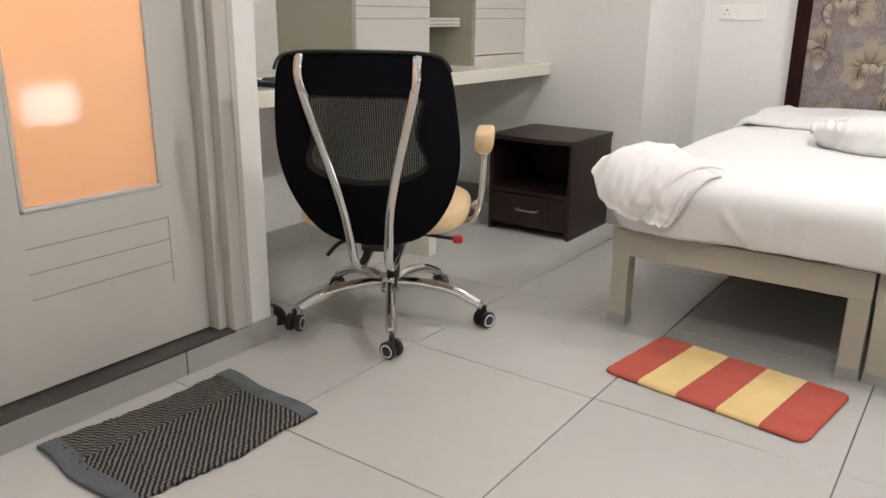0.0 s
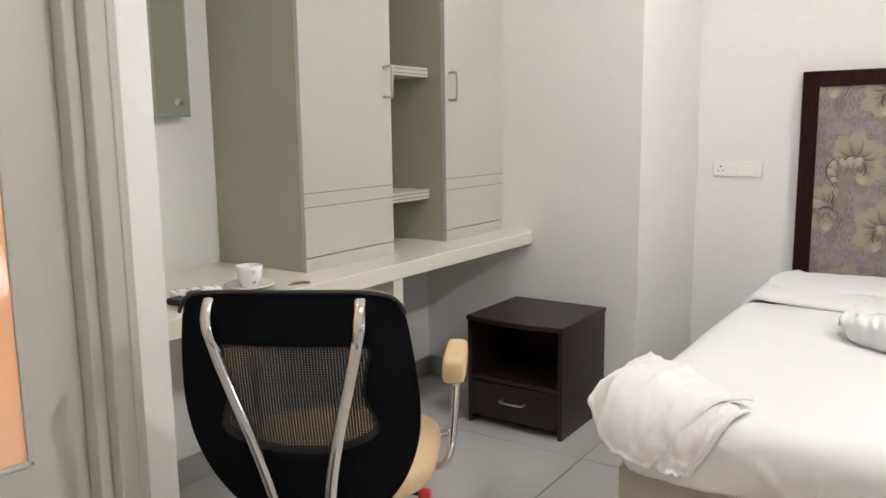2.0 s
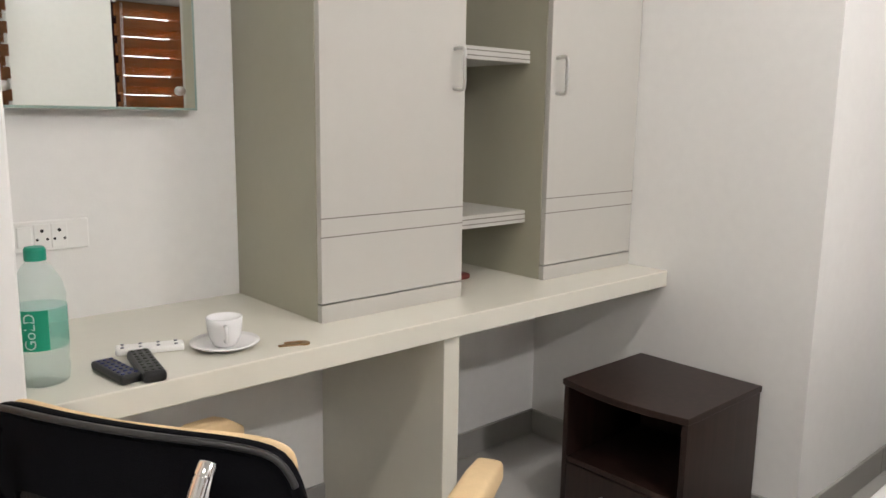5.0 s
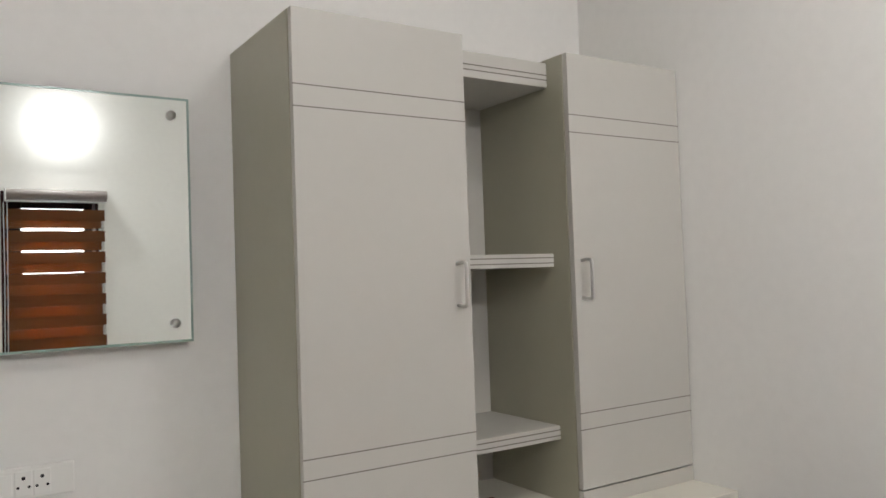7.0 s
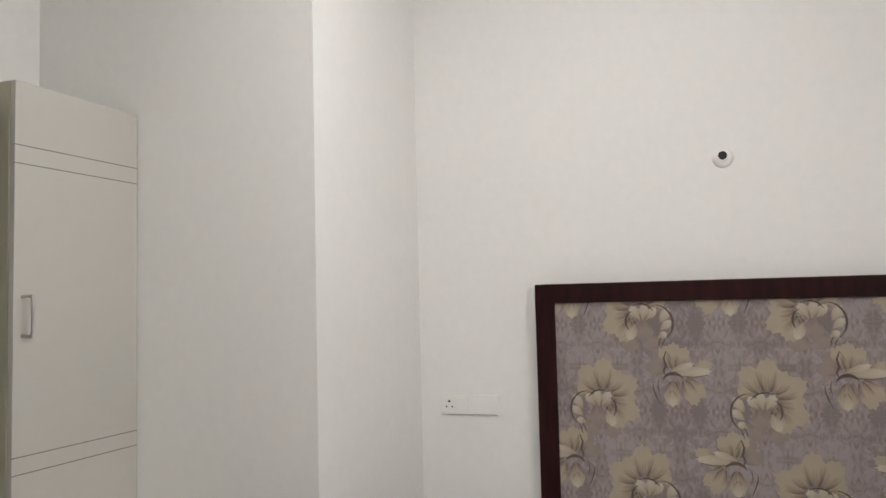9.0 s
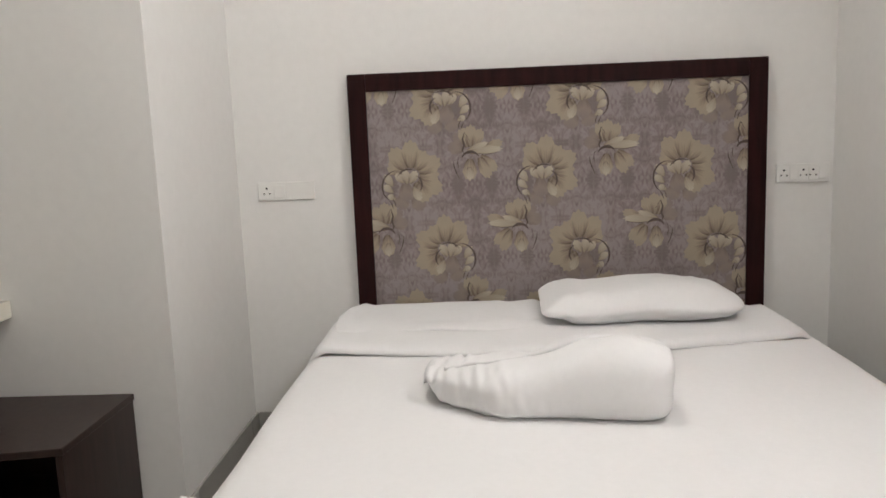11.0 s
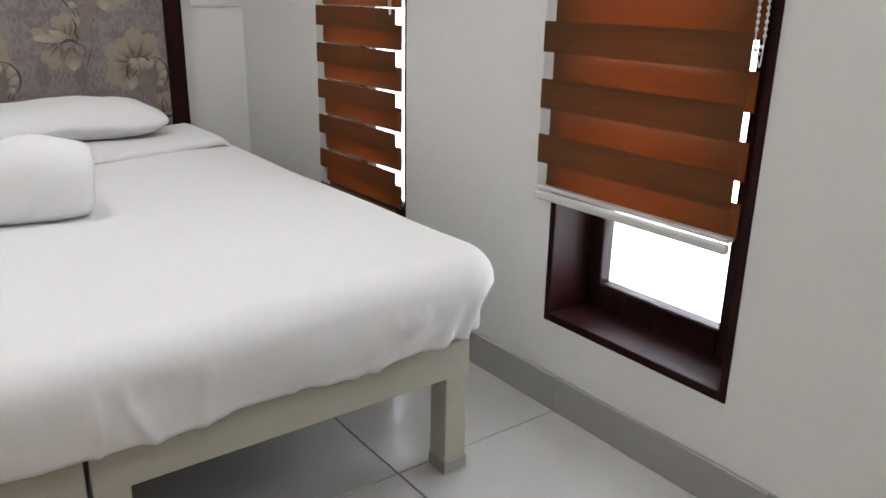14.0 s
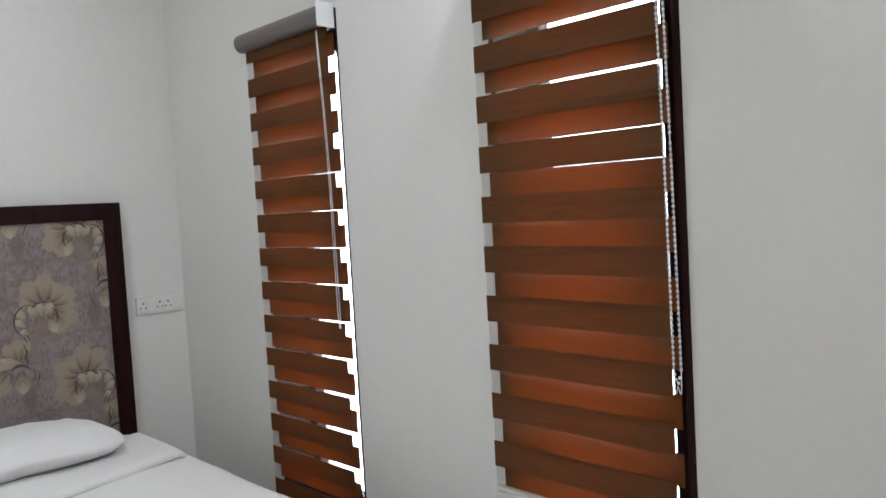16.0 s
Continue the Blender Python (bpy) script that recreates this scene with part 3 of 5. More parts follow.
bm = rod(bmesh.new(), (-0.010, 0, 0.006), (-0.022, 0, 0.004), 0.014, 18)
part("holder", bm, M_PLASTIC, hl, "dark empty bulb holder")


def switch_plate(name, place, rz, width, height, gangs, label):
    """A white plate of modules on a wall, facing its own -y."""
    s = thing(name, place, label, "socket", "wall sockets", rz)
    part("plate", B(-width / 2, width / 2, -0.011, 0, 0, height, bevel=0.004, seg=3), M_SWITCH, s)
    step = (width - 0.02) / len(gangs)
    for i, g in enumerate(gangs):
        x = -width / 2 + 0.01 + step * (i + 0.5)
        if g == "socket":
            part("socket_module", B(x - step * 0.46, x + step * 0.46, -0.0135, -0.010, 0.008, height - 0.008, bevel=0.001, seg=1), M_SWITCH, s)
            # near-black discs give the shade inside the holes; nothing is cut
            bm = bmesh.new()
            for dx, dz, r in ((0, 0.012, 0.0042), (-0.011, -0.008, 0.0032), (0.011, -0.008, 0.0032)):
                rod(bm, (x + dx, -0.0140, height / 2 + dz), (x + dx, -0.0130, height / 2 + dz), r, 10)
            part("pin_hole", bm, M_HOLE, s, "dark discs for the shade in three pin holes")
        elif g == "rocker":
            part("rocker", B(x - step * 0.42, x + step * 0.42, -0.0155, -0.010, 0.012, height - 0.012, bevel=0.002), M_SWITCH, s)
    return s


switch_plate("socket_plate", (-1.768, Y_COUNTER, 0.922), 0, 0.246, 0.072, ["rocker", "socket", "rocker", "socket", "socket", "blank"], "white switch and socket plate above the worktop")
switch_plate("socket_plate", (X_HEAD, -0.675, 0.962), -90, 0.222, 0.072, ["socket", "rocker", "blank", "blank"], "white switch and socket plate beside the headboard")
switch_plate("socket_plate", (X_HEAD, -2.655, 0.958), -90, 0.200, 0.072, ["socket", "rocker", "socket", "socket", "rocker"], "white socket plate between headboard and window")


# ---- nightstand ----
ns = thing("nightstand", (-0.235, -0.148, 0), "dark brown laminate nightstand with open niche and drawer", "nightstand")
NX0, NX1, NY0, NY1, NZ = -0.43, -0.014, -0.352, 0.072, 0.452
for ya in (NY0, NY1 - 0.018):
    fixed("side_panel", B(NX0 + 0.004, NX1, ya, ya + 0.018, 0, NZ - 0.02, bevel=0.001, seg=1), M_DARKWOOD, ns)
fixed("back_panel", B(NX1 - 0.01, NX1, NY0 + 0.018, NY1 - 0.018, 0.02, NZ - 0.02), M_DARKWOOD, ns)
fixed("shelf", B(NX0 + 0.008, NX1 - 0.01, NY0 + 0.018, NY1 - 0.018, 0.187, 0.203), M_DARKWOOD, ns)
fixed("bottom_panel", B(NX0 + 0.03, NX1 - 0.01, NY0 + 0.018, NY1 - 0.018, 0.03, 0.045), M_DARKWOOD, ns)
bm = bmesh.new()
prof = [(NX0 - 0.028 * math.sin(math.pi * k / 12), NY0 - 0.004 + (NY1 - NY0 + 0.008) * k / 12) for k in range(13)] + [(NX1, NY1 + 0.004), (NX1, NY0 - 0.004)]
lo, hi = [[bm.verts.new((x, y, z)) for x, y in prof] for z in (NZ - 0.02, NZ)]
for k in range(len(prof)):
    bm.faces.new((lo[k], lo[(k + 1) % len(prof)], hi[(k + 1) % len(prof)], hi[k]))
bm.faces.new(lo[::-1])
bm.faces.new(hi)
bmesh.ops.recalc_face_normals(bm, faces=bm.faces)
bmesh.ops.bevel(bm, geom=[e for e in bm.edges if abs(e.verts[0].co.z - e.verts[1].co.z) < 1e-5], offset=0.002, segments=1, affect="EDGES")
fixed("top", bm, M_DARKWOOD, ns, "dark top with a bowed front edge")
fixed("drawer", B(NX0 + 0.004, NX0 + 0.022, NY0 + 0.020, NY1 - 0.020, 0.036, 0.183, bevel=0.002), M_DARKWOOD, ns)
yc = (NY0 + NY1) / 2
bm = tube(bmesh.new(), [(NX0 + 0.004, yc - 0.052, 0.118), (NX0 - 0.018, yc - 0.050, 0.118), (NX0 - 0.022, yc - 0.03, 0.117), (NX0 - 0.022, yc + 0.03, 0.117), (NX0 - 0.018, yc + 0.050, 0.118), (NX0 + 0.004, yc + 0.052, 0.118)], 0.0045, 8)
fixed("handle", bm, M_STEEL, ns, "steel bow handle", True)


# ---- two cots pushed together ----
BX0, BX1 = -1.189, 0.690


def cot(y0, y1):
    """A painted wooden cot between y0 and y1 (y0 the lower)."""
    c = thing("single_bed", ((BX0 + BX1) / 2, (y0 + y1) / 2, 0), "olive grey painted wooden single bed frame, pushed against its twin", "bed", "two single beds pushed together")
    t = 0.058
    fixed("foot_rail", B(BX0, BX0 + 0.035, y0, y1, 0.238, 0.324, bevel=0.003), M_BEDFRAME, c)
    fixed("head_rail", B(BX1 - 0.035, BX1, y0, y1, 0.238, 0.324, bevel=0.003), M_BEDFRAME, c)
    for ya in (y0, y1 - 0.03):
        fixed("side_rail", B(BX0 + 0.035, BX1 - 0.035, ya, ya + 0.03, 0.238, 0.324, bevel=0.003), M_BEDFRAME, c)
    # never in view; its dark colour swallows bounce light below the bed
    fixed("deck", B(BX0 + 0.02, BX1 - 0.02, y0 + 0.02, y1 - 0.02, 0.290, 0.318), M_DECK_DARK, c, "unseen deck, kept dark to deepen the shade below")
    for xa in (BX0 + 0.002, BX1 - t - 0.002):
        for ya in (y0 + 0.002, y1 - t - 0.002):
            leg = fixed("leg", B(xa, xa + t, ya, ya + t, 0.03, 0.240, bevel=0.003), M_BEDFRAME, c)
            g = fixed("leg_shoe", B(xa - 0.002, xa + t + 0.002, ya - 0.002, ya + t + 0.002, 0, 0.032, bevel=0.002), M_SKIRT, c, "grey leg shoe")
    return c


cot(-1.638, -0.879)
cot(-2.423, -1.646)

# headboard with printed panel
hb = thing("headboard", (0.74, -1.72, 0), "tall headboard, dark maroon frame round a floral panel", "headboard")
HY0, HY1, HZ = -2.503, -0.944, 1.428
HX = 0.715
bm = bmesh.new()
box(bm, HX, X_HEAD - 0.001, HY1 - 0.068, HY1, 0.0, HZ, bevel=0.004)
fixed("side_post", bm, M_FRAMEWOOD, hb)
fixed("side_post", B(HX, X_HEAD - 0.001, HY0, HY0 + 0.068, 0.0, HZ, bevel=0.004), M_FRAMEWOOD, hb)
fixed("top_rail", B(HX, X_HEAD - 0.001, HY0 + 0.068, HY1 - 0.068, HZ - 0.066, HZ, bevel=0.004), M_FRAMEWOOD, hb)
fixed("panel", B(HX + 0.016, X_HEAD - 0.004, HY0 + 0.066, HY1 - 0.066, 0.25, HZ - 0.064), M_DARKWOOD, hb)


def floral_ground():
    """Woven ground of the print: mauve grey damask, its leaf motifs mirrored about upright lines."""
    m = material("floral_cloth", (0.2, 0.16, 0.16), 0.7, spec=0.25)
    n, l = m.node_tree.nodes, m.node_tree.links
    p = n["Principled BSDF"]
    co, sp, cb = n.new("ShaderNodeTexCoord"), n.new("ShaderNodeSeparateXYZ"), n.new("ShaderNodeCombineXYZ")
    l.new(co.outputs["Object"], sp.inputs[0])
    fold = []
    for axis, step in (("Y", 0.0642), ("Z", 0.143)):
        q = n.new("ShaderNodeMath")
        q.operation = "PINGPONG"
        q.inputs[1].default_value = step
        l.new(sp.outputs[axis], q.inputs[0])
        fold.append(q.outputs[0])
    l.new(fold[0], cb.inputs[1])
    tall = n.new("ShaderNodeMath")
    tall.operation = "MULTIPLY"
    tall.inputs[1].default_value = 0.7
    l.new(fold[1], tall.inputs[0])
    l.new(tall.outputs[0], cb.inputs[2])
    motif, blotch, weave = n.new("ShaderNodeTexNoise"), n.new("ShaderNodeTexNoise"), n.new("ShaderNodeTexNoise")
    motif.inputs["Scale"].default_value, motif.inputs["Detail"].default_value, motif.inputs["Distortion"].default_value = 44, 2, 1.0
    blotch.inputs["Scale"].default_value, blotch.inputs["Detail"].default_value = 5, 3
    weave.inputs["Scale"].default_value, weave.inputs["Detail"].default_value = 260, 2
    l.new(cb.outputs[0], motif.inputs["Vector"])
    l.new(co.outputs["Object"], blotch.inputs["Vector"])
    l.new(co.outputs["Object"], weave.inputs["Vector"])
    tone, tone2 = n.new("ShaderNodeMath"), n.new("ShaderNodeMath")
    tone.operation = tone2.operation = "MULTIPLY_ADD"
    tone.inputs[1].default_value, tone2.inputs[1].default_value = 0.55, 0.22
    l.new(blotch.outputs["Fac"], tone.inputs[0])
    l.new(motif.outputs["Fac"], tone.inputs[2])
    l.new(weave.outputs["Fac"], tone2.inputs[0])
    l.new(tone.outputs[0], tone2.inputs[2])
    ramp = n.new("ShaderNodeValToRGB")
    ramp.color_ramp.elements[0].position, ramp.color_ramp.elements[1].position = 0.72, 1.0
    ramp.color_ramp.elements[0].color, ramp.color_ramp.elements[1].color = (0.200, 0.163, 0.160, 1), (0.300, 0.258, 0.255, 1)
    l.new(tone2.outputs[0], ramp.inputs[0])
    l.new(ramp.outputs[0], p.inputs["Base Color"])
    bp = n.new("ShaderNodeBump")
    bp.inputs["Strength"].default_value, bp.inputs["Distance"].default_value = 0.15, 0.001
    l.new(weave.outputs["Fac"], bp.inputs["Height"])
    l.new(bp.outputs[0], p.inputs["Normal"])
    return m


def petal_print(name, stops):
    """Printed petal: tones run from its base to its tip, streaked along it."""
    m = material(name, (0.4, 0.34, 0.26), 0.7, spec=0.25)
    n, l = m.node_tree.nodes, m.node_tree.links
    uv, sp, st, mp = n.new("ShaderNodeUVMap"), n.new("ShaderNodeSeparateXYZ"), n.new("ShaderNodeTexNoise"), n.new("ShaderNodeMapping")
    uv.uv_map = "petal"
    mp.inputs["Scale"].default_value = (1.4, 13, 1)
    st.inputs["Scale"].default_value, st.inputs["Detail"].default_value = 1.0, 3
    l.new(uv.outputs[0], sp.inputs[0])
    l.new(uv.outputs[0], mp.inputs[0])
    l.new(mp.outputs[0], st.inputs["Vector"])
    q = n.new("ShaderNodeMath")
    q.operation = "MULTIPLY_ADD"
    q.inputs[1].default_value = 1.0
    l.new(st.outputs["Fac"], q.inputs[0])
    fr, off, sq, dk = (n.new("ShaderNodeMath") for _ in range(4))
    fr.operation, off.operation, sq.operation, dk.operation = "FRACT", "SUBTRACT", "POWER", "MULTIPLY_ADD"
    l.new(sp.outputs["Y"], fr.inputs[0])
    l.new(fr.outputs[0], off.inputs[0])
    off.inputs[1].default_value = 0.5
    ab = n.new("ShaderNodeMath")
    ab.operation = "ABSOLUTE"
    l.new(off.outputs[0], ab.inputs[0])
    l.new(ab.outputs[0], sq.inputs[0])
    sq.inputs[1].default_value = 2.0
    l.new(sq.outputs[0], dk.inputs[0])
    dk.inputs[1].default_value = -2.2
    l.new(sp.outputs["X"], dk.inputs[2])
    l.new(dk.outputs[0], q.inputs[2])
    ramp = n.new("ShaderNodeValToRGB")
    els = ramp.color_ramp.elements
    while len(els) < len(stops):
        els.new(0.5)
    for e, (pos, col) in zip(els, stops):
        e.position, e.color = pos, (*col, 1)
    k = n.new("ShaderNodeMath")
    k.operation = "MULTIPLY_ADD"
    k.inputs[1].default_value, k.inputs[2].default_value = 0.66, -0.10
    l.new(q.outputs[0], k.inputs[0])
    l.new(k.outputs[0], ramp.inputs[0])
    l.new(ramp.outputs[0], n["Principled BSDF"].inputs["Base Color"])
    return m


M_FLORAL = floral_ground()
M_PETAL = petal_print("printed_petal", [(0.03, (0.125, 0.094, 0.076)), (0.24, (0.235, 0.188, 0.150)), (0.55, (0.375, 0.315, 0.235)), (0.95, (0.345, 0.292, 0.225))])
M_PALE = petal_print("printed_pale_leaf", [(0.05, (0.20, 0.16, 0.125)), (0.35, (0.36, 0.305, 0.235)), (0.9, (0.49, 0.43, 0.34))])
M_FAINT = petal_print("printed_faint_petal", [(0.05, (0.19, 0.15, 0.135)), (0.5, (0.27, 0.225, 0.195)), (0.95, (0.235, 0.197, 0.185))])
M_STROKE = material("printed_dark_stroke", (0.10, 0.077, 0.067), 0.7, grain=0.3, scale=40, spec=0.25)
PRINTS = [M_FAINT, M_PETAL, M_STROKE, M_PALE]


def bloom(name, petals, strokes, flip):
    """One printed bloom: lobed petals (base, tip, half width, lobes, tone) and tapered dark strokes, in layers 0.15 mm apart."""
    bm = bmesh.new()
    uvl = bm.loops.layers.uv.new("petal")
    lift = [0.0]
    hub = bm.verts.new((0.0012, 0.0, 0.0))       # behind the cloth's face

    def spot(u, v):
        return bm.verts.new((-lift[0], u if flip else -u, v))

    done = []
    for (bu, bv), (tu, tv), hw, lobes, tone in petals:
        done.append(tone)
        lift[0] += 0.00015
        d, nrm = Vector((tu - bu, tv - bv)), Vector((-(tv - bv), tu - bu)).normalized()
        rows = []
        for i in range(5):
            r = i / 4
            row = []
            for j in range(15):
                q = j / 7 - 1
                reach_ = math.sqrt(1 - 0.62 * q * q) * (1 + 0.05 * math.cos((lobes + 1.5) * math.pi * q)) if i else 1.0
                w = hw * (0.30 + 0.70 * r ** 0.6)
                row.append((spot(bu + d.x * r * reach_ + nrm.x * q * w, bv + d.y * r * reach_ + nrm.y * q * w), (r, 0.5 + 0.49 * q + len(done))))
            rows.append(row)
        bm.faces.new((hub, rows[0][7][0], rows[0][6][0])).material_index = tone
        for ra, rb in zip(rows, rows[1:]):
            for j in range(14):
                cs = (ra[j], ra[j + 1], rb[j + 1], rb[j])
                f = bm.faces.new([c_[0] for c_ in cs])
                f.material_index = tone
                for lp, c_ in zip(f.loops, cs):
                    lp[uvl].uv = c_[1]
    for pts, wd in strokes:
        lift[0] += 0.00015
        line = [Vector(p) for p in pts]
        n_ = len(line)
        pair = []
        for i, p in enumerate(line):
            d = (line[min(i + 1, n_ - 1)] - line[max(i - 1, 0)]).normalized()
            w = wd * 0.72 * (0.15 + math.sin(math.pi * (i + 0.3) / (n_ - 0.4)))
            pair.append((spot(p.x - d.y * w, p.y + d.x * w), spot(p.x + d.y * w, p.y - d.x * w)))
        bm.faces.new((hub, pair[0][0], pair[0][1])).material_index = 2
        for (a0, a1), (b0, b1) in zip(pair, pair[1:]):
            bm.faces.new((a0, a1, b1, b0)).material_index = 2
    bm.normal_update()
    for f in bm.faces:
        if f.normal.x > 0:
            f.normal_flip()
    return mesh_of(name, bm, PRINTS)


def arc(cu, cv, r, a0, a1, squash=1.0):
    return [(cu + r * squash * math.cos(radians(a0 + (a1 - a0) * k / 9)), cv + r * math.sin(radians(a0 + (a1 - a0) * k / 9))) for k in range(10)]


OPEN_BLOOM = (
    [((-0.02, -0.06), (-0.035, -0.115), 0.030, 2, 0), ((0.02, -0.06), (0.05, -0.120), 0.030, 2, 0)]
    + [((0.010 + 0.034 * math.cos(radians(a)), 0.012 + 0.030 * math.sin(radians(a))), (0.010 + rr * math.cos(radians(a)), 0.008 + rr * math.sin(radians(a))), 0.036, 2, 1)
       for a, rr in ((-56, 0.112), (-26, 0.130), (4, 0.108), (146, 0.098), (30, 0.130), (122, 0.130), (58, 0.112), (88, 0.138))]
    + [((0.040, -0.020), (0.052, -0.088), 0.024, 1, 1), ((-0.012, -0.015), (-0.006, -0.085), 0.032, 2, 0), ((0.020, -0.030), (0.044, -0.082), 0.018, 2, 3),
       ((-0.060, -0.025), (-0.088, 0.020), 0.016, 2, 3), ((-0.060, -0.050), (-0.094, -0.020), 0.014, 2, 3), ((-0.050, -0.075), (-0.080, -0.060), 0.012, 2, 3),
       ((-0.018, -0.014), (-0.046, 0.024), 0.015, 2, 3), ((-0.004, -0.018), (-0.012, 0.038), 0.016, 2, 3), ((0.006, -0.016), (0.032, 0.030), 0.017, 2, 3)],
    [(arc(-0.042, -0.028, 0.062, 95, 232, 0.95), 0.0042), (arc(0.004, -0.012, 0.050, 62, 150), 0.0036), (arc(0.012, -0.022, 0.040, 60, -40), 0.0042),
     ([(-0.075, -0.080), (-0.066, -0.095), (-0.062, -0.110)], 0.0022), ([(-0.062, -0.074), (-0.054, -0.090), (-0.052, -0.104)], 0.0022)])
SIDE_BLOOM = (
    [((-0.045, 0.005), (-0.105, 0.020), 0.026, 2, 0), ((-0.03, 0.03), (-0.085, 0.060), 0.022, 2, 0)]
    + [((-0.030, 0.014), (-0.052, 0.088), 0.022, 2, 1), ((-0.018, 0.014), (-0.016, 0.096), 0.026, 2, 1), ((-0.006, 0.014), (0.024, 0.080), 0.022, 2, 1),
       ((0.020, -0.020), (0.078, -0.078), 0.022, 2, 1), ((0.014, -0.026), (0.050, -0.105), 0.024, 2, 1), ((0.030, 0.004), (0.102, 0.030), 0.020, 2, 1),
       ((-0.022, -0.030), (-0.026, -0.112), 0.028, 2, 1), ((-0.026, -0.060), (-0.024, -0.110), 0.017, 2, 3),
       ((-0.032, -0.004), (0.098, 0.004), 0.017, 3, 3), ((-0.030, 0.002), (0.045, 0.028), 0.012, 2, 3)],
    [(arc(-0.020, -0.032, 0.028, 25, 165, 1.2), 0.0065), ([(-0.040, 0.070), (-0.048, 0.045), (-0.042, 0.022), (-0.050, 0.004), (-0.044, -0.012)], 0.0046),
     ([(-0.085, -0.036), (-0.084, -0.056), (-0.077, -0.078), (-0.066, -0.104)], 0.0026), ([(-0.066, -0.022), (-0.070, -0.045), (-0.064, -0.066)], 0.0020),
     ([(0.0, -0.012), (0.045, -0.015), (0.088, -0.008)], 0.0018)])

bm = B(HX + 0.0125, HX + 0.0165, HY0 + 0.064, HY1 - 0.064, 0.24, HZ - 0.062)
pan = part("floral_cloth", bm, M_FLORAL, None, "mauve grey cloth printed with beige blooms")
pan.parent = hb
pan.matrix_parent_inverse = hb.matrix_world.inverted()
REPEAT = 0.514
for kind, flip, first, level in ((OPEN_BLOOM, False, -1.158, 1.028), (OPEN_BLOOM, True, -1.304, 0.740), (OPEN_BLOOM, True, -1.304, 1.316), (OPEN_BLOOM, False, -1.158, 0.452),
                                 (SIDE_BLOOM, False, -1.419, 1.127), (SIDE_BLOOM, True, -1.559, 0.845), (SIDE_BLOOM, False, -1.419, 0.551), (SIDE_BLOOM, True, -1.559, 1.421)):
    me = bloom("printed_bloom", kind[0], kind[1], flip)
    for k in range(-1, 3):
        y = first - REPEAT * k
        low, high = HY0 + 0.02 - y, HY1 - 0.02 - y
        if low > 0.10 or high < -0.10:
            continue
        data = me.copy()
        for v in data.vertices:            # tucked under the frame at the edges
            v.co.y = min(max(v.co.y, low), high)
            v.co.z = min(v.co.z, HZ - 0.02 - level)
        ob = new("printed_bloom", data)
        ob.parent = pan
        ob.matrix_parent_inverse = pan.matrix_world.inverted()
        ob.location = (HX + 0.0122, y, level)


# ---- bedding ----
MT = 0.527


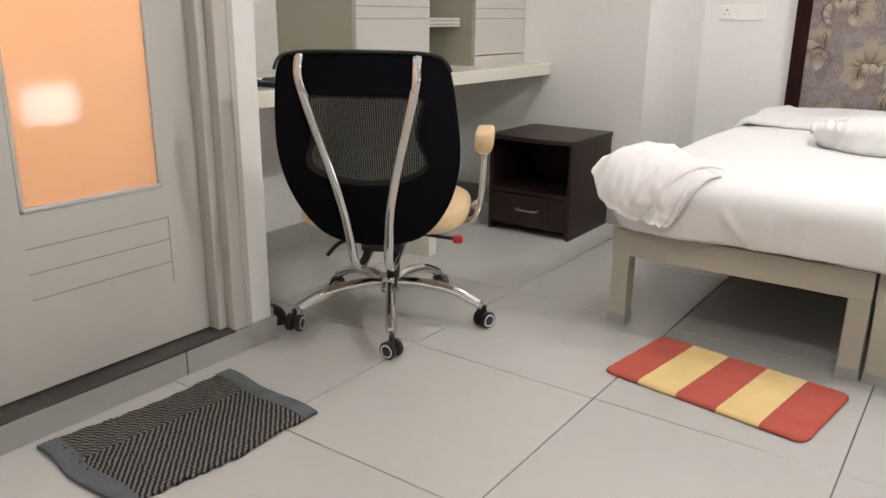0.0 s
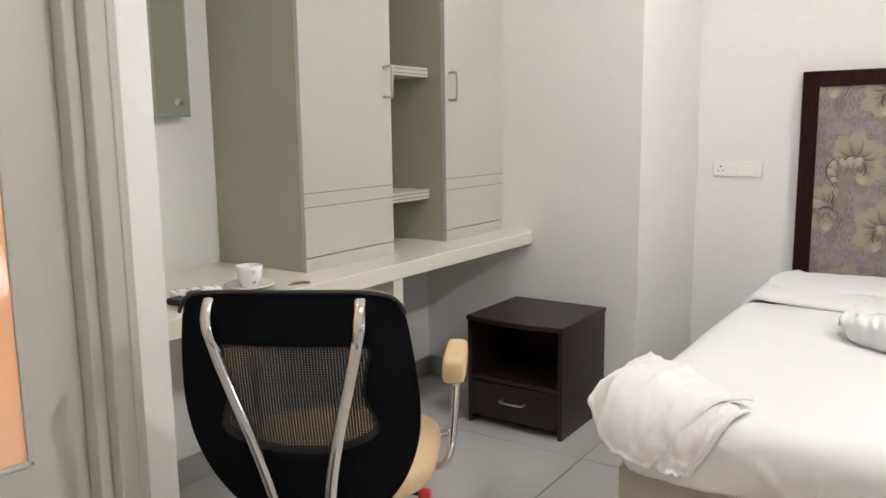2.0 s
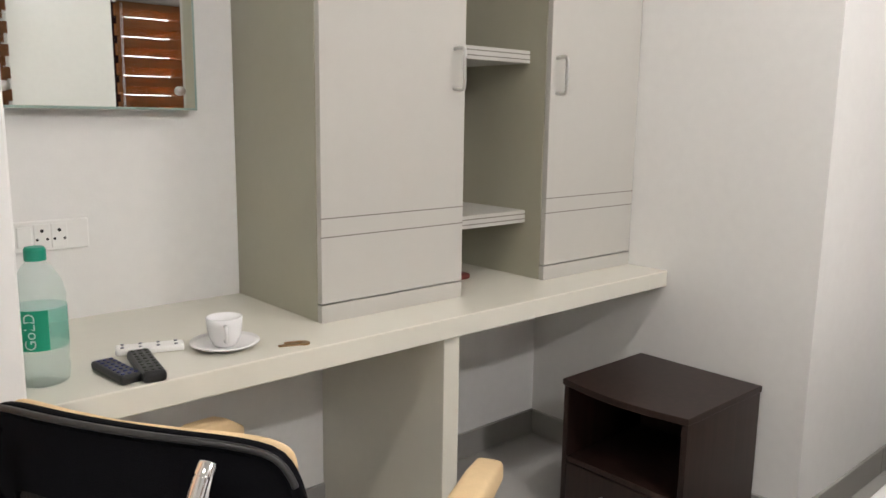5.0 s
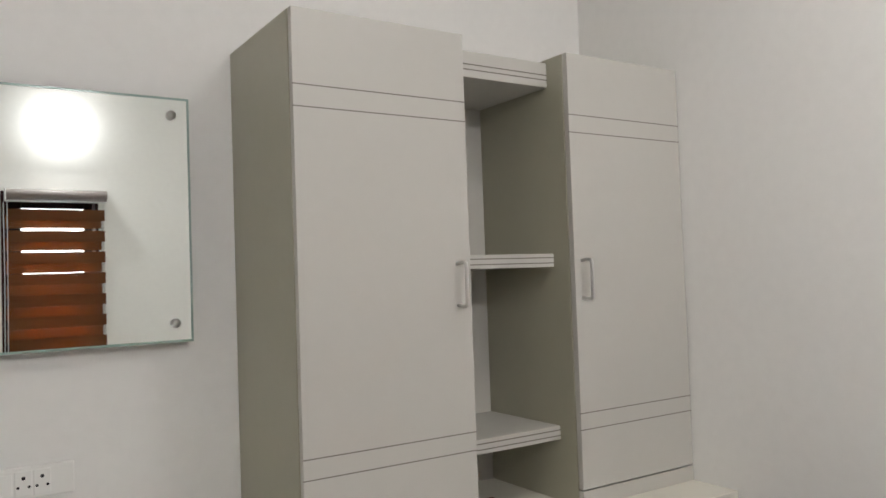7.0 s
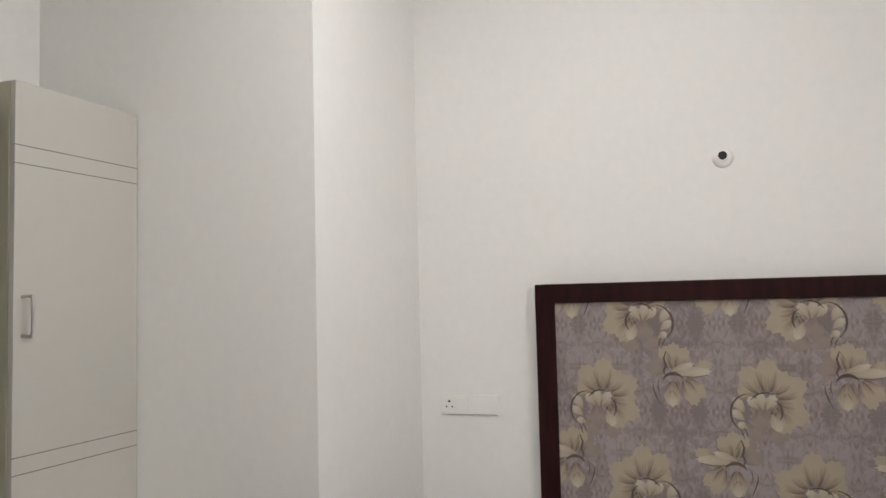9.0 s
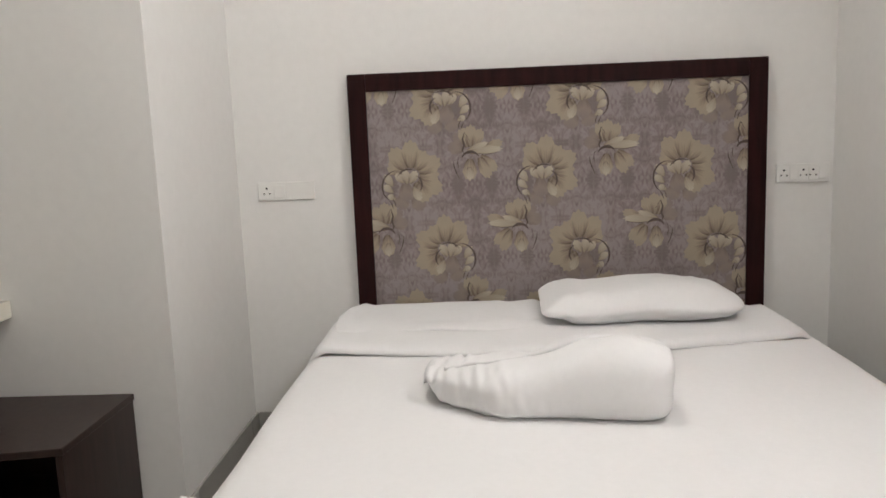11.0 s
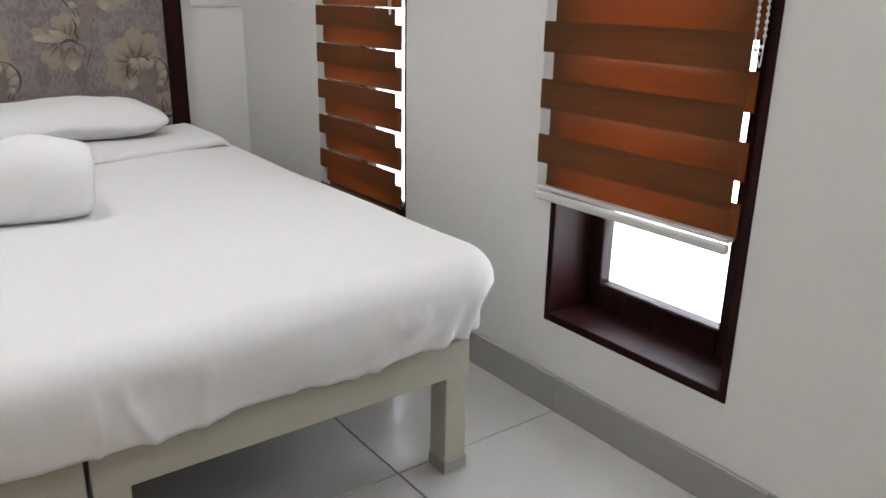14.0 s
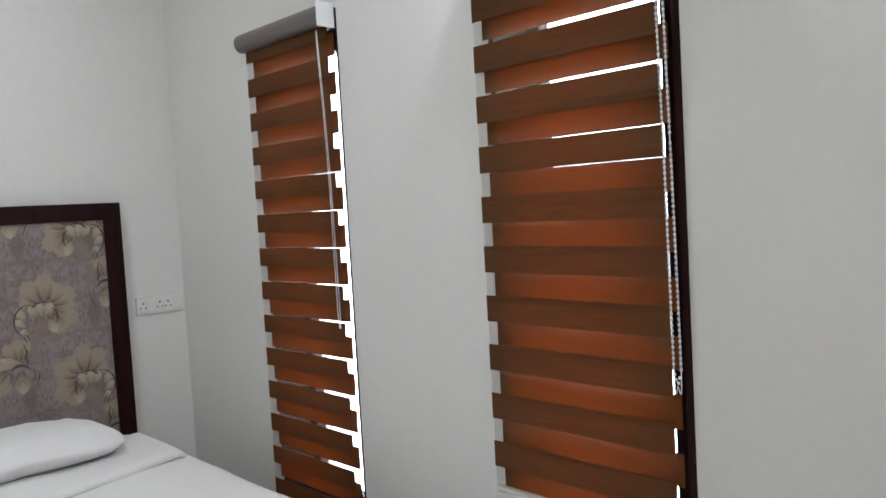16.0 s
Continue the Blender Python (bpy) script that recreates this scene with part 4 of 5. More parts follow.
def bed_sheet():
    """A tucked sheet: flat on top, rounded over the edge, hanging down all round, creased where it hangs."""
    x0, x1, y0, y1 = -1.250, 0.70, -2.500, -0.852
    rc, r, hang = 0.13, 0.068, 0.178
    # outline with rounded corners
    ring = []
    for cx, cy, a0 in ((x1 - rc, y1 - rc, 0), (x0 + rc, y1 - rc, 90), (x0 + rc, y0 + rc, 180), (x1 - rc, y0 + rc, 270)):
        for k in range(13):
            a = radians(a0 + 90 * k / 12)
            ring.append(Vector((cx + rc * math.cos(a), cy + rc * math.sin(a), 0)))
    fine = []
    for p, q in zip(ring, ring[1:] + ring[:1]):
        m = max(1, int((q - p).length / (0.007 if max(p.x, q.x) < x0 + 0.01 else 0.022)))
        fine += [p.lerp(q, k / m) for k in range(m)]
    N = len(fine)
    out = []
    for k in range(N):
        d = (fine[(k + 1) % N] - fine[k - 1]).normalized()
        out.append(Vector((d.y, -d.x, 0)))
    mid = Vector(((x0 + x1) / 2, (y0 + y1) / 2, 0))
    bm = bmesh.new()
    rows = []
    for s in [0.02, 0.1, 0.2, 0.3, 0.4, 0.5, 0.6, 0.7, 0.78, 0.85, 0.9, 0.94, 0.97, 1.0]:
        row = []
        for k in range(N):
            p = mid.lerp(fine[k] - out[k] * r, s)
            z = MT + 0.007 * noise.noise(p * 2.0) + 0.0030 * noise.noise(p * 7) + 0.0018 * noise.noise(Vector((p.x * 5, p.y * 19, 2))) - 0.010 * s ** 6
            row.append(bm.verts.new((p.x, p.y, z)))
        rows.append(row)
    for a in (15, 30, 45, 60, 75, 90):
        a = radians(a)
        row = []
        for k in range(N):
            p = fine[k] - out[k] * r * (1 - math.sin(a))
            q = p + out[k] * 0.004 * noise.noise(p * 5)
            row.append(bm.verts.new((q.x, q.y, MT - 0.010 - r * (1 - math.cos(a)) + 0.007 * noise.noise(p * 2.0) * math.cos(a))))
        rows.append(row)
    for f in (0.15, 0.3, 0.45, 0.6, 0.75, 0.9, 1.0):
        row = []
        for k in range(N):
            p = fine[k]
            crease = 0.020 * noise.noise(Vector((p.x * 6 + f, p.y * 6, f * 0.8))) + 0.012 * noise.noise(Vector((p.x * 17, p.y * 17, f * 1.5))) + 0.004 * noise.noise(Vector((p.x * 31 + f * 4, p.y * 31, f)))
            if p.x < x0 + 0.01:
                for c, w, k_, lean in ((-1.36, 0.010, 0.007, 0.01), (-1.455, 0.008, 0.006, -0.01), (-1.655, 0.006, 0.009, 0.0), (-1.690, 0.010, 0.010, -0.05), (-1.83, 0.012, 0.007, 0.01), (-2.02, 0.012, 0.007, 0.03), (-2.21, 0.014, 0.012, 0.10), (-2.28, 0.012, 0.011, 0.12), (-1.22, 0.016, 0.012, -0.10)):
                    crease += 1.8 * k_ * (1 - 0.5 * f) * math.exp(-((p.y - c - lean * f) / w) ** 2)
            corner = math.exp(-((p.x - x0) ** 2 + (p.y - y0) ** 2) / 0.06)
            pull = 0.026 * f * f + 0.03 * f * corner
            turn_ = math.atan2(p.y - (y0 + rc), p.x - (x0 + rc))
            crease += 0.016 * corner * math.sin(turn_ * 11 + f * 2.5) * (0.3 + f)
            q = p + out[k] * (0.006 * f + crease * (0.45 + 0.4 * f) - pull)
            low = MT - 0.010 - r - (hang - r) * f + 0.006 * f * noise.noise(Vector((p.x * 3.1, p.y * 3.1, 7)))
            row.append(bm.verts.new((q.x, q.y, low)))
        rows.append(row)
    for a, b in zip(rows, rows[1:]):
        for k in range(N):
            bm.faces.new((a[k], a[(k + 1) % N], b[(k + 1) % N], b[k]))
    bm.faces.new(rows[0])
    bm.normal_update()
    give_thickness(bm, 0.003)
    return bm


mattress = thing("mattress", (-0.255, -1.65, 0.32), "double mattress resting on the two cots", "mattress")
fixed("mattress_body", B(BX0 + 0.03, BX1 - 0.01, -2.40, -0.905, 0.325, MT - 0.035, bevel=0.05, seg=4), M_LINEN, mattress, smooth=True)
tagged(part("bed_sheet", bed_sheet(), M_LINEN, None, smooth=True), "smooth white cotton bed sheet tucked over the mattress", "bed sheet")


def cushion(name, place, size, turn, label, seed, wedge=0.0, sag=0.0, mat=None, power=0.42, tilt=0.0, rise=0.9, pinch=0.55, crumple=0.0):
    """A soft pillow: a squared-off, creased pad with pinched corners."""
    sx, sy, sz = size

    def fn(u, v):
        a, b = (u - 0.5) * 2 * math.pi, (v - 0.5) * math.pi
        ca, sa, cb, sb = math.cos(a), math.sin(a), math.cos(b), math.sin(b)
        pw = lambda q, e: math.copysign(abs(q) ** e, q)
        x, y, z = sx / 2 * pw(ca, power) * pw(cb, 0.35), sy / 2 * pw(sa, power) * pw(cb, 0.35), sz / 2 * pw(sb, rise)
        edge = max(abs(x) / (sx / 2), abs(y) / (sy / 2))
        z *= (1 - pinch * edge ** 4)
        z *= 1 + wedge * (x / (sx / 2))
        q = Vector((x, y, z))
        z += 0.016 * noise.noise(q * 6 + Vector((seed, 0, 0))) + 0.009 * noise.noise(Vector((x * 22, y * 9, seed))) + crumple * (noise.noise(Vector((x * 17 + y * 9, y * 14, z * 9 + seed))) + 0.6 * noise.noise(Vector((x * 38, y * 21, z * 20)))) * max(0, 0.3 - x / sx)
        x += 0.014 * noise.noise(q * 7 + Vector((0, seed, 0)))
        y += 0.014 * noise.noise(q * 7 + Vector((0, 0, seed)))
        return Vector((x, y, z + sz * 0.5 * (1 - 0.25) + wedge * sz * 0.4 * x / sx - sag * (y / sy) ** 2))

    bm = sheet(fn, 64, 32)
    bmesh.ops.remove_doubles(bm, verts=bm.verts, dist=0.0004)
    low = min(v.co.z for v in bm.verts)
    for v in bm.verts:
        v.co.z -= low
        if v.co.z < 0.012:
            v.co.z = 0.0
    bmesh.ops.recalc_face_normals(bm, faces=bm.faces)
    bm.transform(pose(*place, tilt, 0, turn))
    return tagged(part(name, bm, mat or M_LINEN, None, smooth=True), label, "pillow", "pillows on the bed")


def folded_quilt():
    """A quilt folded to a bolster: boxy at one end, flattened and crumpled at the other."""
    def along(u, pts):
        for (a, fa), (b, fb) in zip(pts, pts[1:]):
            if u <= b:
                t = (u - a) / (b - a)
                return fa + (fb - fa) * t * t * (3 - 2 * t)
        return pts[-1][1]

    def fn(u, v):
        a = 2 * math.pi * v
        pw = lambda q, e: math.copysign(abs(q) ** e, q)
        e = abs(2 * u - 1)
        cap = (1 - e ** (11 if u > 0.5 else 7)) ** (1 / (8 if u > 0.5 else 4)) if e < 1 else 0.0
        xf = along(u, [(0, -0.420), (0.35, -0.525), (1, -0.565)])
        depth = along(u, [(0, 0.22), (0.4, 0.27), (1, 0.25)])
        h = along(u, [(0, 0.100), (0.16, 0.112), (0.42, 0.134), (0.80, 0.197), (1, 0.178)])
        cx, cz = pw(math.cos(a), 0.62), pw(math.sin(a), 0.66)
        x = xf + depth / 2 + depth / 2 * cx * cap
        f = (x - xf) / depth
        z = h / 2 + h / 2 * cz * cap * (1 - (0.30 * max(0, f - 0.42) if cz > 0 else 0))
        z *= 1 - 0.16 * max(0, 0.30 - f) * (cz > 0)
        y = -1.283 - 0.568 * u + 0.018 * cz * (1 - u) - 0.020 * (cz > 0) * cz * (u > 0.9) * (u - 0.9) * 5
        left = max(0, 1 - u / 0.55)
        soft = 0.010 * noise.noise(Vector((x * 7, y * 7, z * 7)))
        lines = 0.020 * left * (abs(noise.noise(Vector((y * 26 + x * 9, x * 5, z * 8 + 2)))) - 0.25) + 0.010 * left * noise.noise(Vector((y * 48, x * 17, z * 25)))
        lines += 0.005 * noise.noise(Vector((y * 16 + z * 20, x * 12, 4)))
        if cz > 0:
            z += soft + lines - 0.011 * math.exp(-((f - 0.46 - 0.03 * math.sin(9 * u)) / 0.035) ** 2)
        x -= (soft + lines) * (1 if cx < 0 else -1) * 1.1
        return Vector((x, y, MT - 0.010 + max(0.0, z)))

    bm = sheet(fn, 110, 56)
    bmesh.ops.remove_doubles(bm, verts=bm.verts, dist=0.0004)
    bmesh.ops.recalc_face_normals(bm, faces=bm.faces)
    return tagged(part("folded_quilt", bm, M_LINEN, None, smooth=True), "white folded quilt lying in a lump on the bed", "quilt")


quilt = folded_quilt()
cushion("pillow", (0.42, -1.955, MT + 0.004), (0.66, 0.40, 0.134), -90, "plump white pillow lying against the headboard", 8.4, power=0.30, pinch=0.62, crumple=0.010)
cushion("pillow", (0.46, -1.290, MT + 0.002), (0.74, 0.42, 0.026), -90, "flat white pillow at the head of the bed", 5.7, power=0.25, rise=0.5, pinch=0.2)


# rolled hem along the quilt's upper ridge
ridge = []
for k in range(15):
    y = -1.325 - 0.47 * k / 14
    px = -0.395 - 0.03 * k / 14 + 0.012 * math.sin(1.3 * k)
    near = [v.co for v in quilt.data.vertices if abs(v.co.y - y) < 0.02 and abs(v.co.x - px) < 0.03]
    if near:
        ridge.append((px, y, max(c.z for c in near) - 0.004))
part("hem", tube(bmesh.new(), ridge, 0.006, 8), M_LINEN, quilt, "rolled hem along the fold", True)


def fold_band():
    def fn(u, v):
        y = -0.852 - u * 1.63
        x = 0.13 - 0.14 * math.sin(math.pi * u) ** 0.8 + 0.04 * u + v * 0.36
        z = MT + 0.006 + 0.020 * min(v * 9, 1) ** 0.5 + 0.003 * noise.noise(Vector((x * 9, y * 5, 0)))
        e = min(u, 1 - u)
        if e < 0.05:
            z -= 0.075 * (1 - e / 0.05) ** 2
        return Vector((x, y, z))
    return sheet(fn, 90, 24, 0.009)


tagged(part("turned_down_sheet", fold_band(), M_LINEN, None, smooth=True), "white top sheet turned down across the bed head", "bed sheet")


def over_foot(run, y, lift):
    """A point lying lift above the sheet, run metres past the start of the bed's rounded foot edge."""
    r = 0.068
    if run < 0:
        p, n_ = Vector((-1.182 - run, y, MT - 0.010)), Vector((0, 0, 1))
    elif run < r * math.pi / 2:
        a = run / r
        n_ = Vector((-math.sin(a), 0, math.cos(a)))
        p = Vector((-1.182 - r * math.sin(a), y, MT - 0.010 - r + r * math.cos(a)))
    else:
        n_ = Vector((-1, 0, 0))
        p = Vector((-1.250, y, MT - 0.010 - r - (run - r * math.pi / 2)))
    q = p + n_ * lift
    d = max(0, y + 0.925)
    q.z -= (0.068 - math.sqrt(max(0, 0.068 ** 2 - min(d, 0.062) ** 2))) * 0.12 + max(0, d - 0.062) * 0.10
    return q


def towel():
    """A towel thrown over the foot corner of the bed: a lower layer, and an upper one folded back over it."""
    def layer(c00, c01, c11, c10, bend_top, bend_low, h0, lift, seed):
        def fn(u, v):
            top = (c00[0] + (c01[0] - c00[0]) * v - bend_top * math.sin(math.pi * v), c00[1] + (c01[1] - c00[1]) * v)
            low = (c10[0] + (c11[0] - c10[0]) * v - bend_low * math.sin(math.pi * v), c10[1] + (c11[1] - c10[1]) * v)
            x, y = top[0] + (low[0] - top[0]) * u, top[1] + (low[1] - top[1]) * u
            x += 0.006 * noise.noise(Vector((v * 9, u * 3, seed)))
            y += 0.006 * noise.noise(Vector((v * 4, u * 11, seed + 3)))
            body = math.sin(math.pi * min(1, max(0, v * 0.9 + 0.08))) * min(1, 7 * u + 0.15)
            h = h0 + lift * body
            h += 0.010 * noise.noise(Vector((x * 11, y * 13, seed))) * body + 0.004 * noise.noise(Vector((x * 34, y * 40, seed)))
            # creases that run out of the folded point, and a rolled edge
            for c, w, k in ((0.97, 0.028, 0.013), (0.83, 0.035, 0.008), (0.52, 0.05, 0.009), (0.27, 0.04, 0.008), (0.05, 0.05, 0.012)):
                cc = c + 0.05 * math.sin(3 * u + seed + c * 9) * (c < 0.9)
                h += k * math.exp(-((v - cc) / w) ** 2) * (0.4 + 0.6 * math.sin(math.pi * min(1, u + 0.2)))
            h += 0.004 * math.exp(-((u - 0.985) / 0.02) ** 2)
            return over_foot(-1.182 - x, y, max(h, 0.004))
        return sheet(fn, 90, 90, 0.004)
    bm = layer((-1.03, -1.02), (-1.170, -1.196), (-1.366, -1.083), (-1.345, -0.985), 0.01, 0.004, 0.006, 0.026, 4.0)
    up = layer((-0.880, -0.850), (-1.118, -1.192), (-1.360, -0.990), (-1.238, -0.824), 0.045, 0.012, 0.024, 0.046, 1.3)
    me = bpy.data.meshes.new("towel_upper")
    up.to_mesh(me)
    up.free()
    bm.from_mesh(me)
    bpy.data.meshes.remove(me)
    return bm


tagged(part("towel", towel(), M_TOWEL, None, smooth=True), "crumpled white towel thrown over the bed corner", "towel")


# ---- office chair ----
def office_chair():
    c = thing("office_chair", (-1.572, -0.272, 0), "swivel office chair, black mesh back, cream seat, chrome frame", "chair", rz=30)
    # base: own x is forward
    for k in range(5):
        a = radians(-26 + 72 * k)
        d = Vector((math.cos(a), math.sin(a), 0))
        bm = tube(bmesh.new(), [d * 0.025 + Vector((0, 0, 0.125)), d * 0.10 + Vector((0, 0, 0.132)), d * 0.215 + Vector((0, 0, 0.115)), d * 0.308 + Vector((0, 0, 0.072))], 0.019, 10, 0.75)
        leg = part("base_leg", bm, M_CHROME, c, smooth=True)
        w = d * 0.321
        s = Vector((-d.y, d.x, 0))
        t = Vector((math.cos(a + 0.9), math.sin(a + 0.9), 0))
        n_ = Vector((-t.y, t.x, 0))
        bm = bmesh.new()
        for q in (-1, 1):
            rod(bm, w + n_ * q * 0.007 + Vector((0, 0, 0.028)), w + n_ * q * 0.026 + Vector((0, 0, 0.028)), 0.028, 22)
        rod(bm, w + Vector((0, 0, 0.04)), w + Vector((0, 0, 0.075)), 0.008, 10)
        bmesh.ops.bevel(bm, geom=[e for e in bm.edges if e.is_manifold and e.calc_face_angle(0) > 1], offset=0.004, segments=2, affect="EDGES")
        cast = part("caster", bm, M_PLASTIC, c, "black twin-wheel caster")
        for q in (-1, 1):
            bm = bmesh.new()
            r1, r2 = 0.0205, 0.0165
            ring = []
            for j in range(24):
                an = 2 * math.pi * j / 24
                e = t * math.cos(an) + Vector((0, 0, 1)) * math.sin(an)
                ring.append([bm.verts.new(w + n_ * q * h + Vector((0, 0, 0.028)) + e * rr) for rr, h in ((r1, 0.0268), (r2, 0.0268), (r2, 0.0255), (r1, 0.0255))])
            for j in range(24):
                for m in range(4):
                    bm.faces.new((ring[j][m], ring[(j + 1) % 24][m], ring[(j + 1) % 24][(m + 1) % 4], ring[j][(m + 1) % 4]))
            bmesh.ops.recalc_face_normals(bm, faces=bm.faces)
            part("rim", bm, M_WHITEMETAL, cast, "white wheel ring")
    part("hub", rod(bmesh.new(), (0, 0, 0.098), (0, 0, 0.150), 0.034, 20), M_CHROME, c)
    part("gas_column", rod(bmesh.new(), (0, 0, 0.15), (0, 0, 0.30), 0.022, 18), M_PLASTIC, c)
    part("tilt_box", B(-0.22, 0.10, -0.065, 0.065, 0.285, 0.335, bevel=0.01), M_PLASTIC, c)
    bm = tube(bmesh.new(), [(-0.10, 0.06, 0.300), (-0.14, 0.14, 0.292), (-0.19, 0.175, 0.262)], 0.007, 8)
    part("lever", bm, M_PLASTIC, c, smooth=True)
    bm = tube(bmesh.new(), [(-0.08, -0.06, 0.315), (-0.13, -0.21, 0.312)], 0.006, 8)
    lv = part("lever", bm, M_PLASTIC, c, smooth=True)
    part("lever_knob", B(-0.150, -0.115, -0.240, -0.208, 0.300, 0.324, bevel=0.009, seg=3), M_RED, c, "red lever knob")

    def seat(u, v):
        a, b = (u - 0.5) * 2 * math.pi, (v - 0.5) * math.pi
        pw = lambda q, e: math.copysign(abs(q) ** e, q)
        x = 0.245 * pw(math.cos(a), 0.55) * pw(math.cos(b), 0.4)
        y = 0.255 * pw(math.sin(a), 0.55) * pw(math.cos(b), 0.4)
        z = 0.052 * pw(math.sin(b), 0.8)
        return Vector((x - 0.07, y, 0.402 + z - 0.02 * (x / 0.245) ** 2 * (x > 0)))
    bm = sheet(seat, 56, 24)
    bmesh.ops.remove_doubles(bm, verts=bm.verts, dist=0.0004)
    bmesh.ops.recalc_face_normals(bm, faces=bm.faces)
    part("seat", bm, M_CREAM, c, "thick cream padded seat", True)
    # backrest shell: a rounded shield, leaning back, with a mesh window
    HW = 0.266

    def at(h, s):
        z = 0.352 + 0.535 * h
        x = -0.360 - 0.090 * h + 0.045 * (s * s) - 0.025 * math.sin(math.pi * h)
        return x, z

    def reach(loop, c, a):
        """Distance from c to a closed outline in direction a."""
        dx, dz = math.cos(a), math.sin(a)
        best = 0.0
        for (x1, z1), (x2, z2) in zip(loop, loop[1:] + loop[:1]):
            ex, ez = x2 - x1, z2 - z1
            det = ex * dz - ez * dx
            if abs(det) < 1e-12:
                continue
            t = (ex * (z1 - c[1]) - ez * (x1 - c[0])) / det
            q = (dx * (z1 - c[1]) - dz * (x1 - c[0])) / det
            if t > 0 and -1e-6 <= q <= 1 + 1e-6:
                best = max(best, t)
        return best

    def smooth_loop(half, rounds):
        """A mirrored outline with its corners cut round."""
        loop = half + [(-y, h) for y, h in reversed(half)]
        for _ in range(rounds):
            loop = [p for (ya, ha), (yb, hb_) in zip(loop, loop[1:] + loop[:1]) for p in ((ya * 0.75 + yb * 0.25, ha * 0.75 + hb_ * 0.25), (ya * 0.25 + yb * 0.75, ha * 0.25 + hb_ * 0.75))]
        return loop

    OUT = smooth_loop([(0.06, -0.010), (0.150, 0.035), (0.224, 0.22), (0.258, 0.46), (0.246, 0.76), (0.229, 0.955), (0.180, 0.995), (0.05, 1.0)], 4)
    WIN = smooth_loop([(0.02, 0.352), (0.085, 0.362), (0.160, 0.420), (0.158, 0.48), (0.136, 0.57), (0.141, 0.66), (0.160, 0.765), (0.142, 0.778), (0.03, 0.778)], 3)

    def shell():
        bm = bmesh.new()
        N, c0 = 168, (0.0, 0.54)
        rings = []
        for k in range(N):
            a = 2 * math.pi * (k + 0.5) / N
            r0, r1 = reach(WIN, c0, a), reach(OUT, c0, a)
            row = []
            for m in range(11):
                r = r0 + (r1 - r0) * m / 10
                y, h = r * math.cos(a), c0[1] + r * math.sin(a)
                x, z = at(h, y / HW)
                row.append(bm.verts.new((x, y, z)))
            rings.append(row)
        for k in range(N):
            for m in range(10):
                bm.faces.new((rings[k][m], rings[k][m + 1], rings[(k + 1) % N][m + 1], rings[(k + 1) % N][m]))
        bmesh.ops.recalc_face_normals(bm, faces=bm.faces)
        bmesh.ops.solidify(bm, geom=bm.faces[:], thickness=0.030)
        bmesh.ops.bevel(bm, geom=[e for e in bm.edges if e.is_manifold and e.calc_face_angle(0) > 1.0], offset=0.009, segments=3, affect="EDGES")
        return bm
    back = part("backrest", shell(), M_BLACK, c, "black padded back shell", True)
    # open weave of the window: upright and level threads
    bm = bmesh.new()

    def thread(p, q, wd, dp):
        p, q = Vector(p), Vector(q)
        d = (q - p).normalized()
        sd = d.cross(Vector((1, 0, 0))).normalized() * wd
        o = Vector((dp, 0, 0))
        f = [bm.verts.new(v) for v in (p - sd, p + sd, q + sd, q - sd)]
        e = [bm.verts.new(v) for v in (p - sd + o, p + sd + o, q + sd + o, q - sd + o)]
        bm.faces.new(f)
        bm.faces.new(e[::-1])
        for k in range(4):
            bm.faces.new((f[k], e[k], e[(k + 1) % 4], f[(k + 1) % 4]))
    for k in range(61):
        y = (k / 60 * 2 - 1) * 0.185
        for h0, h1 in ((0.34, 0.45), (0.45, 0.56), (0.56, 0.67), (0.67, 0.79)):
            (xa, za), (xb, zb) = at(h0, y / HW), at(h1, y / HW)
            thread((xa + 0.004, y, za), (xb + 0.004, y, zb), 0.0019, 0.0012)
    for k in range(46):
        h = 0.345 + 0.44 * k / 45
        for y0 in np.linspace(-0.185, 0.148, 10):
            (xa, za), (xb, zb) = at(h, y0 / HW), at(h, (y0 + 0.037) / HW)
            thread((xa + 0.006, y0, za), (xb + 0.006, y0 + 0.037, zb), 0.0014, 0.0012)
    part("mesh_window", bm, M_MESH, c, "open black mesh in the back")
    # glossy piping over the top of the back
    top = [(yy, h) for yy, h in OUT if h > 0.90]
    top.sort()
    pts = [(at(h, yy / HW)[0] - 0.004, yy, at(h, yy / HW)[1] + 0.001) for yy, h in top]
    part("piping", tube(bmesh.new(), pts, 0.0042, 8), M_PLASTIC, c, "glossy black piping", True)

    def pad(u, v):
        a, b2_ = (u - 0.5) * 2 * math.pi, (v - 0.5) * math.pi
        pw = lambda q, e: math.copysign(abs(q) ** e, q)
        s, h = pw(math.cos(a), 0.45) * pw(math.cos(b2_), 0.4), 0.885 + 0.105 * pw(math.sin(a), 0.5) * pw(math.cos(b2_), 0.4)
        x, z = at(h, s)
        return Vector((x + 0.026 + 0.014 * math.sin(b2_), s * HW * 0.80, z + 0.004))
    bm = sheet(pad, 48, 16)
    bmesh.ops.remove_doubles(bm, verts=bm.verts, dist=0.0004)
    bmesh.ops.recalc_face_normals(bm, faces=bm.faces)
    part("back_pad", bm, M_CREAM, c, "cream head pad on the front", True)
